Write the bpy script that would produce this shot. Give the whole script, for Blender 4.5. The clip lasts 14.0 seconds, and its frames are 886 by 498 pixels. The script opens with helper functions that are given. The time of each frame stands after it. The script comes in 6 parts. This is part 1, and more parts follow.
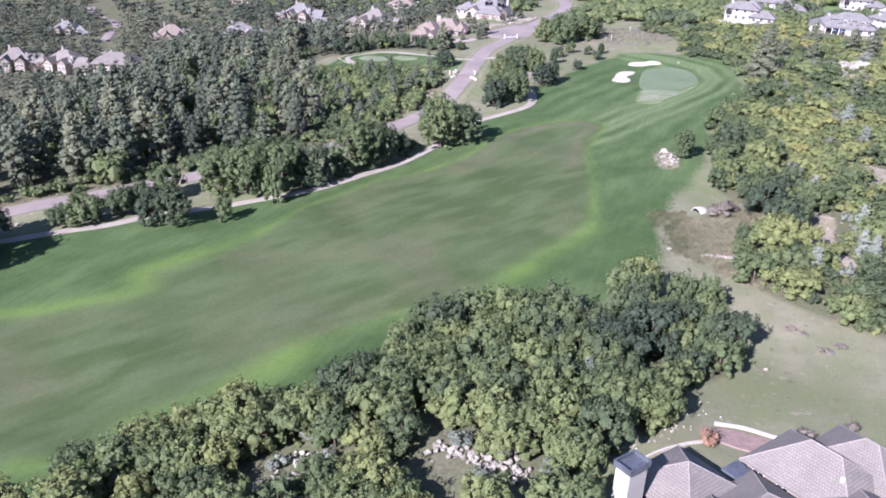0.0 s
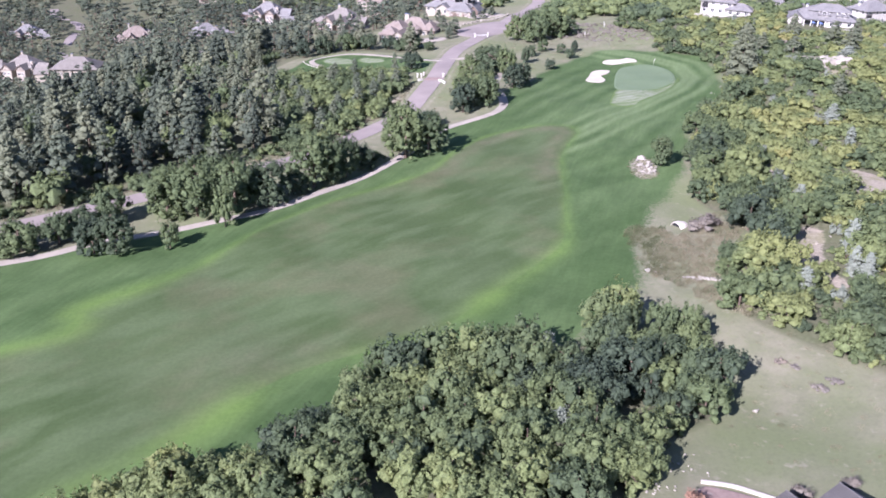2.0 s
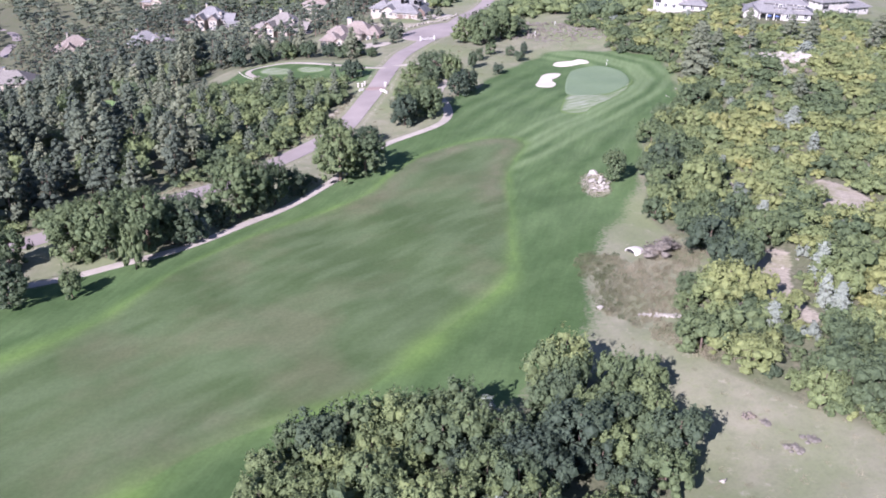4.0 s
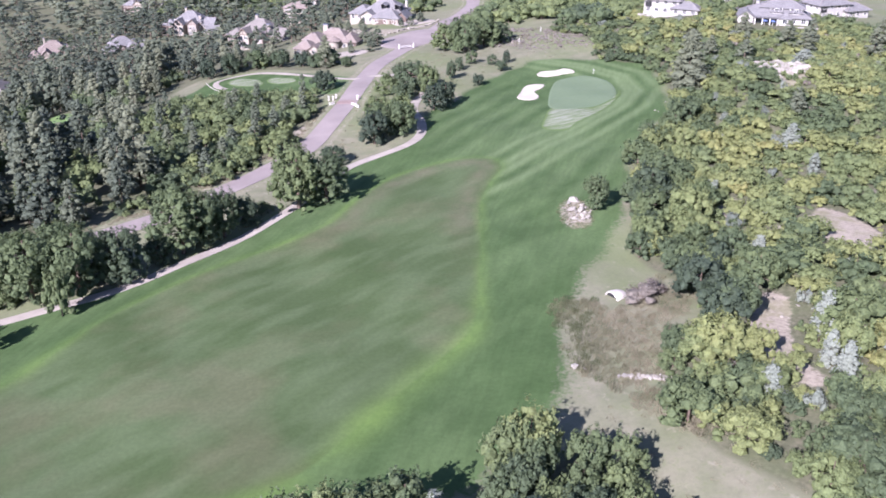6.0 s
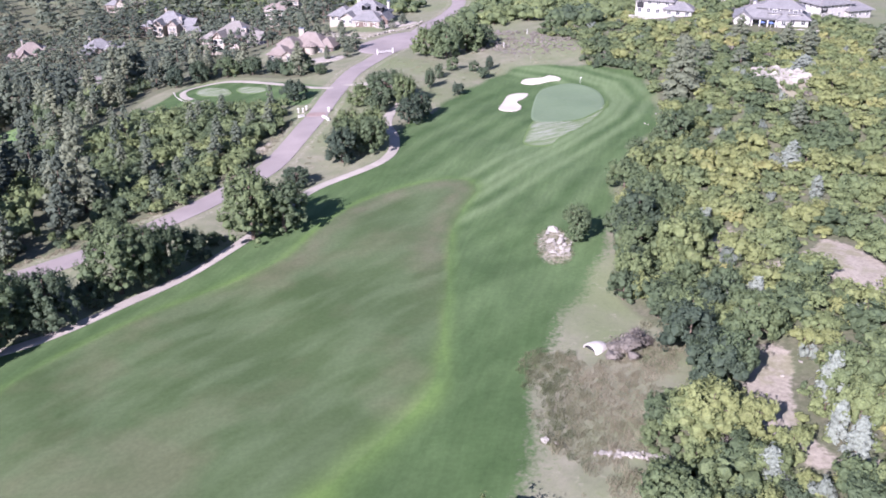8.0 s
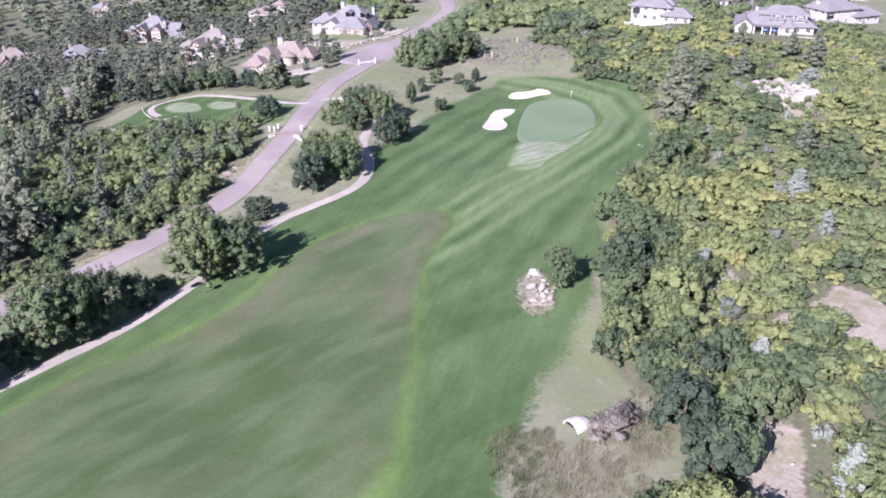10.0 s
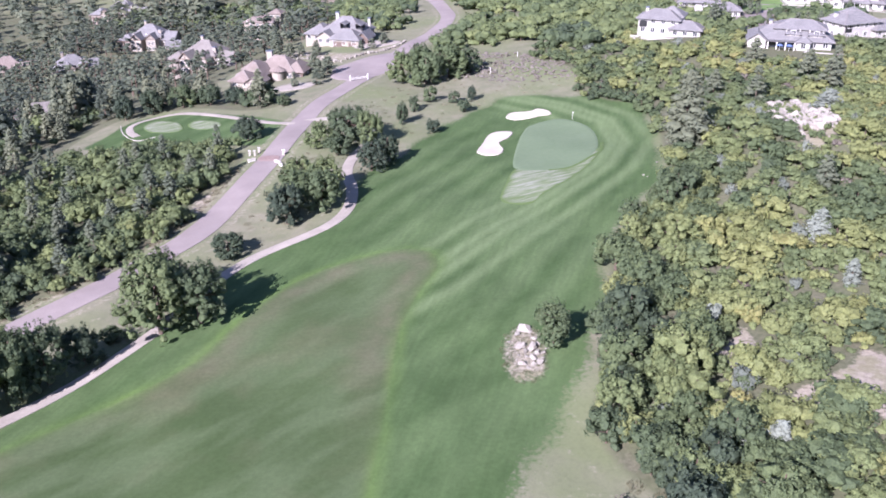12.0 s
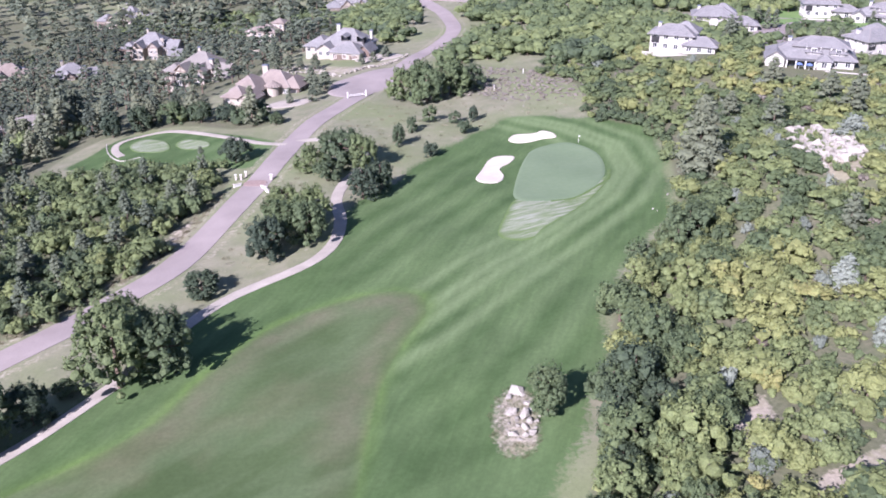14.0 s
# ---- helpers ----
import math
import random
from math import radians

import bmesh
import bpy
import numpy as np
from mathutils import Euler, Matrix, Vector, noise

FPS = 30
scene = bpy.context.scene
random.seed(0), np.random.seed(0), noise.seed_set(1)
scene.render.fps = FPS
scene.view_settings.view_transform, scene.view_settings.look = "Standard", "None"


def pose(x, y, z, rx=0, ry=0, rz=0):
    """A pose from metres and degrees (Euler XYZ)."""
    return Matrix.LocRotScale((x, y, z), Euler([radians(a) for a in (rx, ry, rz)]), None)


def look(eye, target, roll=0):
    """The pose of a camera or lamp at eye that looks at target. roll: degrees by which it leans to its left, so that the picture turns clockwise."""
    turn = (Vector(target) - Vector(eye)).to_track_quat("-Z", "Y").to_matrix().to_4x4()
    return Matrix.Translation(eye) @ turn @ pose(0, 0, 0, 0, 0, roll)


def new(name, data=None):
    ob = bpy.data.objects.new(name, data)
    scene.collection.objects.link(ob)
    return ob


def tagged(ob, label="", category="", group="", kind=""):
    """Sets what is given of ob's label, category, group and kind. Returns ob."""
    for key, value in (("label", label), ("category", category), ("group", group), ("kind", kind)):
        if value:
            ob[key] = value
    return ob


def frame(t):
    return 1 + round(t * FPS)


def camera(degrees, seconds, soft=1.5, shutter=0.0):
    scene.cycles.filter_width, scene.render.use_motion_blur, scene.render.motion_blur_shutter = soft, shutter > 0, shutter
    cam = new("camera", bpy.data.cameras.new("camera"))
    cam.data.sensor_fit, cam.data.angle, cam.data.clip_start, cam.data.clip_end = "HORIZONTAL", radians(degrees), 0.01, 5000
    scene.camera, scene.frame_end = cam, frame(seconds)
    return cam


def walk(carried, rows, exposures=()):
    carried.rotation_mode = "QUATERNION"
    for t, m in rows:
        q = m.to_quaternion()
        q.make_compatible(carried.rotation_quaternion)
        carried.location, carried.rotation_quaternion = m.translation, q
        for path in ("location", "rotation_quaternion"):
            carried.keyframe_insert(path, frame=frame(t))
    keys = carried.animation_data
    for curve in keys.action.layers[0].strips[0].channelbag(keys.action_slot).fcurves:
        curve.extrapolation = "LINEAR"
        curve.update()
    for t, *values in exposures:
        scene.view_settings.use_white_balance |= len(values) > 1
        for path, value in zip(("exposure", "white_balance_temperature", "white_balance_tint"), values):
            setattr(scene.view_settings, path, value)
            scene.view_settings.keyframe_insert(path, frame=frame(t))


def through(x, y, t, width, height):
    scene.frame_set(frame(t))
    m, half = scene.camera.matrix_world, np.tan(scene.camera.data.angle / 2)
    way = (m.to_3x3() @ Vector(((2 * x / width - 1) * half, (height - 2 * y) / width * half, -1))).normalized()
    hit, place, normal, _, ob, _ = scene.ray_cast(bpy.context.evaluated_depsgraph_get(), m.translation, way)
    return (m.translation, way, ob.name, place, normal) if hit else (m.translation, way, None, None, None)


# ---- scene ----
cam = camera(54, 14.0, soft=1.8)
PATH = [
    (0, (-43.76, -195.52, 64.11), (-47.45, -104.65, 22.53), 2.93),
    (0.5, (-43.36, -192.71, 64.26), (-46.89, -101.95, 22.43), 2.77),
    (1, (-42.89, -189.80, 64.51), (-46.41, -99.15, 22.43), 2.71),
    (1.5, (-42.02, -186.17, 64.63), (-44.89, -95.57, 22.40), 2.41),
    (2, (-40.95, -182.21, 64.63), (-42.59, -91.60, 22.36), 2.05),
    (2.5, (-39.83, -178.26, 64.80), (-41.30, -87.71, 22.40), 1.90),
    (3, (-38.56, -174.20, 64.99), (-39.91, -83.74, 22.40), 1.70),
    (3.5, (-36.98, -169.72, 64.95), (-36.74, -79.29, 22.26), 1.25),
    (4, (-35.31, -165.19, 64.72), (-33.30, -74.78, 22.04), 0.85),
    (6.5, (-27.44, -143.64, 64.44), (-25.19, -53.37, 21.48), 0.51),
    (7, (-25.87, -139.49, 64.66), (-23.71, -49.36, 21.40), 0.42),
    (7.5, (-24.35, -135.26, 64.65), (-22.16, -45.19, 21.24), 0.35),
    (8, (-22.83, -130.98, 64.60), (-20.43, -40.94, 21.16), 0.19),
    (10.5, (-15.92, -109.69, 64.99), (-13.85, -19.79, 21.25), -0.20),
    (11, (-14.70, -105.62, 65.04), (-12.93, -15.67, 21.38), -0.22),
    (11.5, (-13.66, -101.69, 65.04), (-12.18, -11.67, 21.53), -0.20),
    (12, (-12.56, -97.77, 65.05), (-11.37, -7.70, 21.61), -0.19),
    (12.5, (-11.53, -93.94, 65.02), (-11.05, -3.82, 21.69), -0.15),
    (13, (-10.51, -90.04, 65.00), (-10.30, 0.08, 21.66), -0.16),
    (13.5, (-9.54, -86.58, 65.21), (-9.72, 3.62, 22.04), -0.13),
    (14, (-8.83, -84.09, 65.43), (-9.02, 6.19, 22.42), -0.03),
]
walk(cam, [(t, look(eye, target, roll)) for t, eye, target, roll in PATH], exposures=[(0, 1.51, 5620, 31), (4, 1.54, 5620, 32), (11, 1.55, 5620, 34), (14, 1.53, 5620, 33)])

# ---- light ----
SUN_HEIGHT, SUN_TURN = radians(32), radians(214)
world = bpy.data.worlds.new("world")
scene.world = world
world.use_nodes = True
sky = world.node_tree.nodes.new("ShaderNodeTexSky")
sky.sky_type, sky.sun_disc = "NISHITA", False
sky.sun_elevation, sky.sun_rotation = SUN_HEIGHT, SUN_TURN
sky.altitude, sky.dust_density = 2000, 1.6
back = world.node_tree.nodes["Background"]
world.node_tree.links.new(sky.outputs[0], back.inputs[0])
back.inputs[1].default_value = 0.068
sun = new("sun", bpy.data.lights.new("sun", "SUN"))
sun.data.energy, sun.data.angle, sun.data.color = 5.0, radians(0.55), (1.0, 0.95, 0.87)
sun.matrix_world = look((math.sin(SUN_TURN) * math.cos(SUN_HEIGHT), math.cos(SUN_TURN) * math.cos(SUN_HEIGHT), math.sin(SUN_HEIGHT)), (0, 0, 0))

# ---- materials ----


class Nodes:
    """A small hand for node materials."""

    def __init__(self, name):
        self.mat = bpy.data.materials.new(name)
        self.mat.use_nodes = True
        self.tree = self.mat.node_tree
        self.bsdf = self.tree.nodes["Principled BSDF"]
        self.out = self.tree.nodes["Material Output"]
        self.where = self.add("ShaderNodeNewGeometry").outputs["Position"]

    def add(self, kind):
        return self.tree.nodes.new(kind)

    def link(self, a, b):
        self.tree.links.new(a, b)

    def put(self, socket, v):
        if isinstance(v, (int, float)):
            socket.default_value = v
        elif isinstance(v, tuple):
            socket.default_value = v if len(v) == 4 or socket.type == "VECTOR" else (*v, 1)
        else:
            self.link(v, socket)

    def noise(self, scale, detail=3.0, rough=0.55, where=None, stretch=None):
        n = self.add("ShaderNodeTexNoise")
        w = where or self.where
        if stretch:
            m = self.add("ShaderNodeMapping")
            self.link(w, m.inputs[0])
            m.vector_type = "TEXTURE"
            m.inputs["Scale"].default_value = stretch[:3]
            m.inputs["Rotation"].default_value = (0, 0, radians(stretch[3]))
            w = m.outputs[0]
        self.link(w, n.inputs["Vector"])
        n.inputs["Scale"].default_value, n.inputs["Detail"].default_value, n.inputs["Roughness"].default_value = scale, detail, rough
        return n.outputs["Fac"]

    def fit(self, v, a, b, c=0.0, d=1.0):
        n = self.add("ShaderNodeMapRange")
        self.put(n.inputs[0], v)
        for i, w in enumerate((a, b, c, d)):
            n.inputs[i + 1].default_value = w
        return n.outputs[0]

    def sums(self, op, a, b):
        n = self.add("ShaderNodeMath")
        n.operation = op
        self.put(n.inputs[0], a)
        self.put(n.inputs[1], b)
        return n.outputs[0]

    def mix(self, f, a, b, blend="MIX"):
        n = self.add("ShaderNodeMix")
        n.data_type, n.blend_type = "RGBA", blend
        self.put(n.inputs[0], f)
        self.put(n.inputs[6], a)
        self.put(n.inputs[7], b)
        return n.outputs[2]

    def attribute(self, name):
        n = self.add("ShaderNodeAttribute")
        n.attribute_name = name
        return n.outputs["Fac"]

    def ramp(self, v, *stops):
        n = self.add("ShaderNodeValToRGB")
        e = n.color_ramp.elements
        while len(e) < len(stops):
            e.new(0.5)
        for s, (p, c) in zip(e, stops):
            s.position, s.color = p, (*c, 1)
        self.link(v, n.inputs[0])
        return n.outputs[0]

    def bump(self, v, strength, distance):
        n = self.add("ShaderNodeBump")
        n.inputs["Strength"].default_value, n.inputs["Distance"].default_value = strength, distance
        self.link(v, n.inputs["Height"])
        self.link(n.outputs[0], self.bsdf.inputs["Normal"])

    def done(self, colour, rough=0.9, spec=0.2, metal=0.0):
        self.put(self.bsdf.inputs["Base Color"], colour)
        self.put(self.bsdf.inputs["Roughness"], rough)
        self.bsdf.inputs["Specular IOR Level"].default_value = spec
        self.bsdf.inputs["Metallic"].default_value = metal
        return self.mat


def plain(name, a, b, scale, rough=0.85, fine=8.0, relief=0.0, spec=0.25, metal=0.0):
    """Two tones mixed at a large and a fine scale, with a fine relief."""
    k = Nodes(name)
    big, small = k.noise(scale, 4), k.noise(scale * fine, 3)
    c = k.mix(k.fit(k.sums("ADD", k.sums("MULTIPLY", big, 0.6), k.sums("MULTIPLY", small, 0.4)), 0.35, 0.65), a, b)
    if relief:
        k.bump(small, 0.6, relief)
    return k.done(c, rough, spec, metal)


def foliage(name, *stops, through=0.38, mottle=1.0):
    """Leaves: the plant's own tone picks the colour, clumps and sprays vary round it, with leafy relief."""
    k = Nodes(name)
    tone = k.attribute("tone")
    lot = k.add("ShaderNodeObjectInfo").outputs["Random"]
    leaf = k.add("ShaderNodeNewGeometry").outputs["Random Per Island"]
    tone = k.sums("ADD", tone, k.sums("ADD", k.fit(lot, 0, 1, -0.12, 0.12), k.fit(leaf, 0, 1, -0.04, 0.04)))
    tone = k.sums("ADD", tone, k.fit(k.noise(0.05, 3), 0.35, 0.65, -0.08, 0.08))
    c = k.ramp(tone, *stops)
    clump, fine = k.noise(1.1, 3, 0.6), k.noise(5.5, 3, 0.65)
    c = k.mix(mottle, c, k.ramp(clump, (0.3, (0.84,) * 3), (0.52, (1, 1, 1)), (0.72, (1.1, 1.1, 1.05))), "MULTIPLY")
    c = k.mix(mottle, c, k.ramp(fine, (0.34, (0.68,) * 3), (0.5, (1, 1, 1)), (0.68, (1.24, 1.24, 1.18))), "MULTIPLY")
    k.bump(k.sums("ADD", clump, k.sums("MULTIPLY", fine, 0.45)), 0.5, 0.35)
    k.done(c, 0.7, 0.2)
    t = k.add("ShaderNodeBsdfTranslucent")
    k.link(c, t.inputs[0])
    m = k.add("ShaderNodeMixShader")
    m.inputs[0].default_value = through
    k.link(k.bsdf.outputs[0], m.inputs[1])
    k.link(t.outputs[0], m.inputs[2])
    k.link(m.outputs[0], k.out.inputs[0])
    return k.mat


def ground_material():
    k = Nodes("turf_and_meadow")
    a = {n: k.attribute(n) for n in ("rough", "fair", "lime", "soil", "wood", "band", "worn")}
    n1, n2, n3, n4 = k.noise(0.035, 4), k.noise(0.22, 4), k.noise(1.6, 4), k.noise(9, 3)
    swirl = k.noise(0.1, 3, stretch=(2.6, 0.8, 1, 52))
    grain = k.fit(k.sums("ADD", k.sums("MULTIPLY", n3, 0.55), k.sums("MULTIPLY", n4, 0.45)), 0.35, 0.65)
    meadow = k.mix(k.fit(n2, 0.3, 0.7), (0.134, 0.14, 0.086), (0.196, 0.186, 0.13))
    meadow = k.mix(k.fit(n1, 0.42, 0.62), meadow, (0.14, 0.158, 0.082))
    meadow = k.mix(k.fit(n3, 0.56, 0.72, 0, 0.7), meadow, (0.11, 0.125, 0.06))
    meadow = k.mix(k.fit(k.noise(0.5, 5, 0.65), 0.6, 0.7, 0, 0.8), meadow, (0.235, 0.222, 0.162))
    rough = k.mix(k.fit(n2, 0.3, 0.7), (0.04, 0.07, 0.024), (0.055, 0.09, 0.033))
    rough = k.mix(k.fit(swirl, 0.45, 0.65, 0, 0.6), rough, (0.079, 0.12, 0.047))
    rough = k.mix(k.fit(k.noise(0.03, 3), 0.5, 0.68, 0, 0.55), rough, (0.09, 0.134, 0.056))
    rough = k.mix(k.sums("MULTIPLY", a["band"], 0.85), rough, (0.125, 0.168, 0.078))
    # the cut grass lies in streaks along the mower's way
    rough = k.mix(1.0, rough, k.ramp(k.noise(0.55, 4, 0.6, stretch=(4.5, 0.5, 1, 74)), (0.35, (0.92,) * 3), (0.65, (1.07,) * 3)), "MULTIPLY")
    fair = k.mix(k.fit(n1, 0.38, 0.62), (0.047, 0.072, 0.027), (0.062, 0.089, 0.037))
    waves = k.noise(0.17, 2, 0.5, stretch=(2.3, 0.8, 1, 46))
    fair = k.mix(k.fit(waves, 0.42, 0.62, 0, 0.8), fair, (0.077, 0.106, 0.049))
    fair = k.mix(k.fit(k.noise(0.05, 3, 0.6), 0.5, 0.68, 0, 0.42), fair, (0.118, 0.112, 0.066))
    fair = k.mix(k.sums("MULTIPLY", a["worn"], k.fit(n2, 0.3, 0.7, 0.15, 0.55)), fair, (0.135, 0.118, 0.08))
    soil = k.mix(k.fit(grain, 0.0, 1.0), (0.23, 0.2, 0.155), (0.3, 0.266, 0.212))
    soil = k.mix(k.fit(n2, 0.5, 0.62, 0, 0.6), soil, (0.17, 0.165, 0.09))
    wood = k.mix(k.fit(n3, 0.3, 0.7), (0.09, 0.094, 0.058), (0.135, 0.128, 0.085))
    wood = k.mix(k.fit(n2, 0.4, 0.65, 0, 0.7), wood, (0.095, 0.11, 0.056))

    def edge(m, w=0.3):
        return k.fit(k.sums("ADD", m, k.sums("MULTIPLY", k.sums("SUBTRACT", n3, 0.5), w)), 0.35, 0.65)

    c = k.mix(edge(a["wood"], 0.5), meadow, wood)
    c = k.mix(edge(a["rough"], 0.9), c, rough)
    c = k.mix(edge(a["fair"], 0.2), c, fair)
    c = k.mix(k.sums("MULTIPLY", a["lime"], k.fit(k.noise(0.07, 3), 0.35, 0.65, 0.2, 0.8)), c, (0.105, 0.166, 0.042))
    c = k.mix(edge(a["soil"], 0.8), c, soil)
    c = k.mix(1.0, c, k.ramp(grain, (0.0, (0.87,) * 3), (1.0, (1.12,) * 3)), "MULTIPLY")
    k.bump(n4, 0.2, 0.04)
    return k.done(c, 0.95, 0.1)


M_GROUND = ground_material()
M_OAK = foliage("oak_leaves", (0.0, (0.06, 0.083, 0.055)), (0.3, (0.105, 0.14, 0.068)), (0.55, (0.174, 0.212, 0.09)), (0.86, (0.252, 0.266, 0.102)), (1.0, (0.32, 0.275, 0.115)))
M_PINE = foliage("pine_needles", (0.0, (0.054, 0.068, 0.051)), (0.5, (0.096, 0.116, 0.079)), (1.0, (0.165, 0.178, 0.112)), through=0.25)
M_SPRUCE = foliage("blue_spruce_needles", (0.0, (0.13, 0.15, 0.12)), (0.5, (0.195, 0.22, 0.175)), (1.0, (0.275, 0.302, 0.25)), through=0.2, mottle=0.6)
M_DRY = foliage("bare_twigs", (0.0, (0.12, 0.1, 0.08)), (0.62, (0.19, 0.172, 0.146)), (0.8, (0.2, 0.165, 0.13)), (1.0, (0.25, 0.14, 0.095)), through=0.1)
M_WEED = foliage("dry_grass", (0.0, (0.08, 0.1, 0.045)), (0.4, (0.15, 0.145, 0.085)), (0.7, (0.21, 0.19, 0.125)), (1.0, (0.26, 0.235, 0.16)), through=0.2, mottle=0.5)
M_BARK = plain("bark", (0.06, 0.045, 0.035), (0.16, 0.12, 0.09), 2.0, 0.95, 6, 0.02)
M_ROAD = plain("pinkish_asphalt", (0.19, 0.16, 0.148), (0.248, 0.212, 0.196), 0.15, 0.9, 30, 0.004)
M_PATH = plain("pale_concrete_path", (0.24, 0.212, 0.178), (0.33, 0.296, 0.25), 0.3, 0.9, 12, 0.004)
M_CURB = plain("concrete_kerb", (0.34, 0.31, 0.27), (0.48, 0.44, 0.39), 0.6, 0.9, 8)
M_LAWN = plain("far_lawn_turf", (0.09, 0.16, 0.045), (0.14, 0.2, 0.07), 0.08, 0.95, 12)
M_SAND = plain("white_bunker_sand", (0.37, 0.335, 0.272), (0.44, 0.4, 0.332), 0.5, 0.95, 14, 0.02)
M_GREEN = plain("close_mown_green", (0.105, 0.146, 0.078), (0.128, 0.17, 0.095), 0.1, 0.9, 10)
M_ROCK = plain("pale_sandstone", (0.16, 0.145, 0.12), (0.36, 0.333, 0.283), 0.6, 0.92, 7, 0.06)
M_STUCCO = plain("cream_stucco", (0.25, 0.222, 0.18), (0.32, 0.284, 0.234), 0.3, 0.9, 14, 0.004)
M_WHITE = plain("white_stucco", (0.31, 0.292, 0.262), (0.37, 0.352, 0.32), 0.3, 0.9, 14, 0.004)
M_TRIM = plain("white_painted_trim", (0.5, 0.48, 0.44), (0.6, 0.58, 0.54), 1.0, 0.6)
M_WOOD = plain("brown_stained_wood", (0.09, 0.066, 0.053), (0.15, 0.112, 0.09), 0.8, 0.7)
M_STONE = plain("stacked_ledge_stone", (0.19, 0.165, 0.14), (0.34, 0.3, 0.255), 1.2, 0.9, 4, 0.03)
M_METAL = plain("dark_sheet_metal", (0.1, 0.11, 0.13), (0.2, 0.22, 0.25), 1.5, 0.45, 5, 0, 0.5, 0.6)
M_CAP = plain("ridge_tiles", (0.17, 0.15, 0.14), (0.25, 0.225, 0.21), 1.0, 0.85)
M_BLUE = plain("blue_canvas", (0.09, 0.13, 0.26), (0.12, 0.17, 0.32), 1.0, 0.8)
# near-black fill: dormer walls, and the shade painted into openings
M_DARK = plain("near_black_fill", (0.012, 0.012, 0.013), (0.03, 0.03, 0.03), 2.0, 0.8)
M_BRICKPATIO = plain("red_flagstone", (0.17, 0.12, 0.105), (0.26, 0.195, 0.17), 1.2, 0.9, 5)


def roof_material(name, a, b):
    """Courses of shingles: a stepped relief down the slope with tones that vary from tile to tile."""
    k = Nodes(name)
    br = k.add("ShaderNodeTexBrick")
    m = k.add("ShaderNodeMapping")
    k.link(k.add("ShaderNodeTexCoord").outputs["UV"], m.inputs[0])
    k.link(m.outputs[0], br.inputs[0])
    br.inputs["Scale"].default_value = 1.0
    br.inputs["Brick Width"].default_value, br.inputs["Row Height"].default_value = 0.33, 0.36
    br.inputs["Mortar Size"].default_value = 0.03
    br.inputs["Color1"].default_value, br.inputs["Color2"].default_value = (0.0, 0.0, 0.0, 1), (1, 1, 1, 1)
    br.inputs["Mortar"].default_value = (0.2, 0.2, 0.2, 1)
    c = k.mix(br.outputs[0], a, b)
    c = k.mix(k.fit(k.noise(0.35, 4), 0.4, 0.65, 0, 0.5), c, tuple(v * 0.8 for v in a))
    c = k.mix(k.sums("MULTIPLY", br.outputs["Fac"], 0.75), c, tuple(v * 0.5 for v in a))
    k.bump(br.outputs["Fac"], -0.8, 0.06)
    return k.done(c, 0.85, 0.25)


M_ROOF_GREY = roof_material("grey_slate_shingles", (0.165, 0.16, 0.156), (0.22, 0.212, 0.206))
M_ROOF_TAN = roof_material("pinkish_tan_shingles", (0.195, 0.16, 0.136), (0.25, 0.208, 0.178))
M_ROOF_BROWN = roof_material("weathered_brown_shingles", (0.176, 0.16, 0.142), (0.21, 0.19, 0.17))


def apron_material():
    """Turf under drifts of pale topdressing sand."""
    k = Nodes("sand_dusted_turf")
    drift = k.noise(0.5, 5, 0.65, stretch=(3.4, 0.5, 1, 24))
    c = k.mix(k.fit(k.noise(0.4, 3), 0.35, 0.65), (0.085, 0.126, 0.042), (0.12, 0.158, 0.07))
    c = k.mix(k.fit(drift, 0.4, 0.66, 0.1, 0.9), c, (0.27, 0.275, 0.225))
    rim = k.fit(k.sums("ADD", k.attribute("rim"), k.sums("MULTIPLY", drift, 0.7)), 0.4, 1.15)
    c = k.mix(rim, (0.082, 0.122, 0.042), c)
    return k.done(c, 0.95, 0.1)


M_APRON = apron_material()


def glass_material():
    k = Nodes("window_glass")
    return k.done(k.mix(k.fit(k.noise(0.6, 2), 0.4, 0.6), (0.02, 0.025, 0.03), (0.05, 0.055, 0.06)), 0.08, 0.6)


M_GLASS = glass_material()

# ---- ground ----
rng = np.random.default_rng(7)
def smooth(v, a, b):
    s = np.clip((v - a) / (b - a), 0, 1)
    return s * s * (3 - 2 * s)


def terrain(x, y):
    """Height of the ground: a side slope, a rocky hill, a falling valley and low swells."""
    x, y = np.asarray(x, float), np.asarray(y, float)
    side = np.where(x > 0, 70 * np.tanh(x / 70), -230 * np.tanh(-x / 230))
    z = 0.0886 * side - 0.0187 * np.clip(y, -260, 320)
    z = z - 30 * smooth((-x - 90) * 0.8 + (y - 120) * 0.35, 0, 160)

    def swell(cx, cy, sx, sy, h):
        return h * np.exp(-((x - cx) / sx) ** 2 - ((y - cy) / sy) ** 2)

    z = z + swell(70, 66, 24, 28, 8) + swell(15, 110, 34, 34, -1.8) + swell(-45, 135, 26, 60, 1.5)
    z = z + swell(88, 172, 48, 38, 4.0) - 24 * smooth(-x, 205, 290)
    z = z + swell(-40, -112, 24, 20, 3) + swell(-4, -86, 22, 14, -1.5)
    z = z + 0.25 * np.sin(x * 0.11 + 0.7) * np.sin(y * 0.083) + 0.12 * np.sin(x * 0.23 + y * 0.17)
    return z


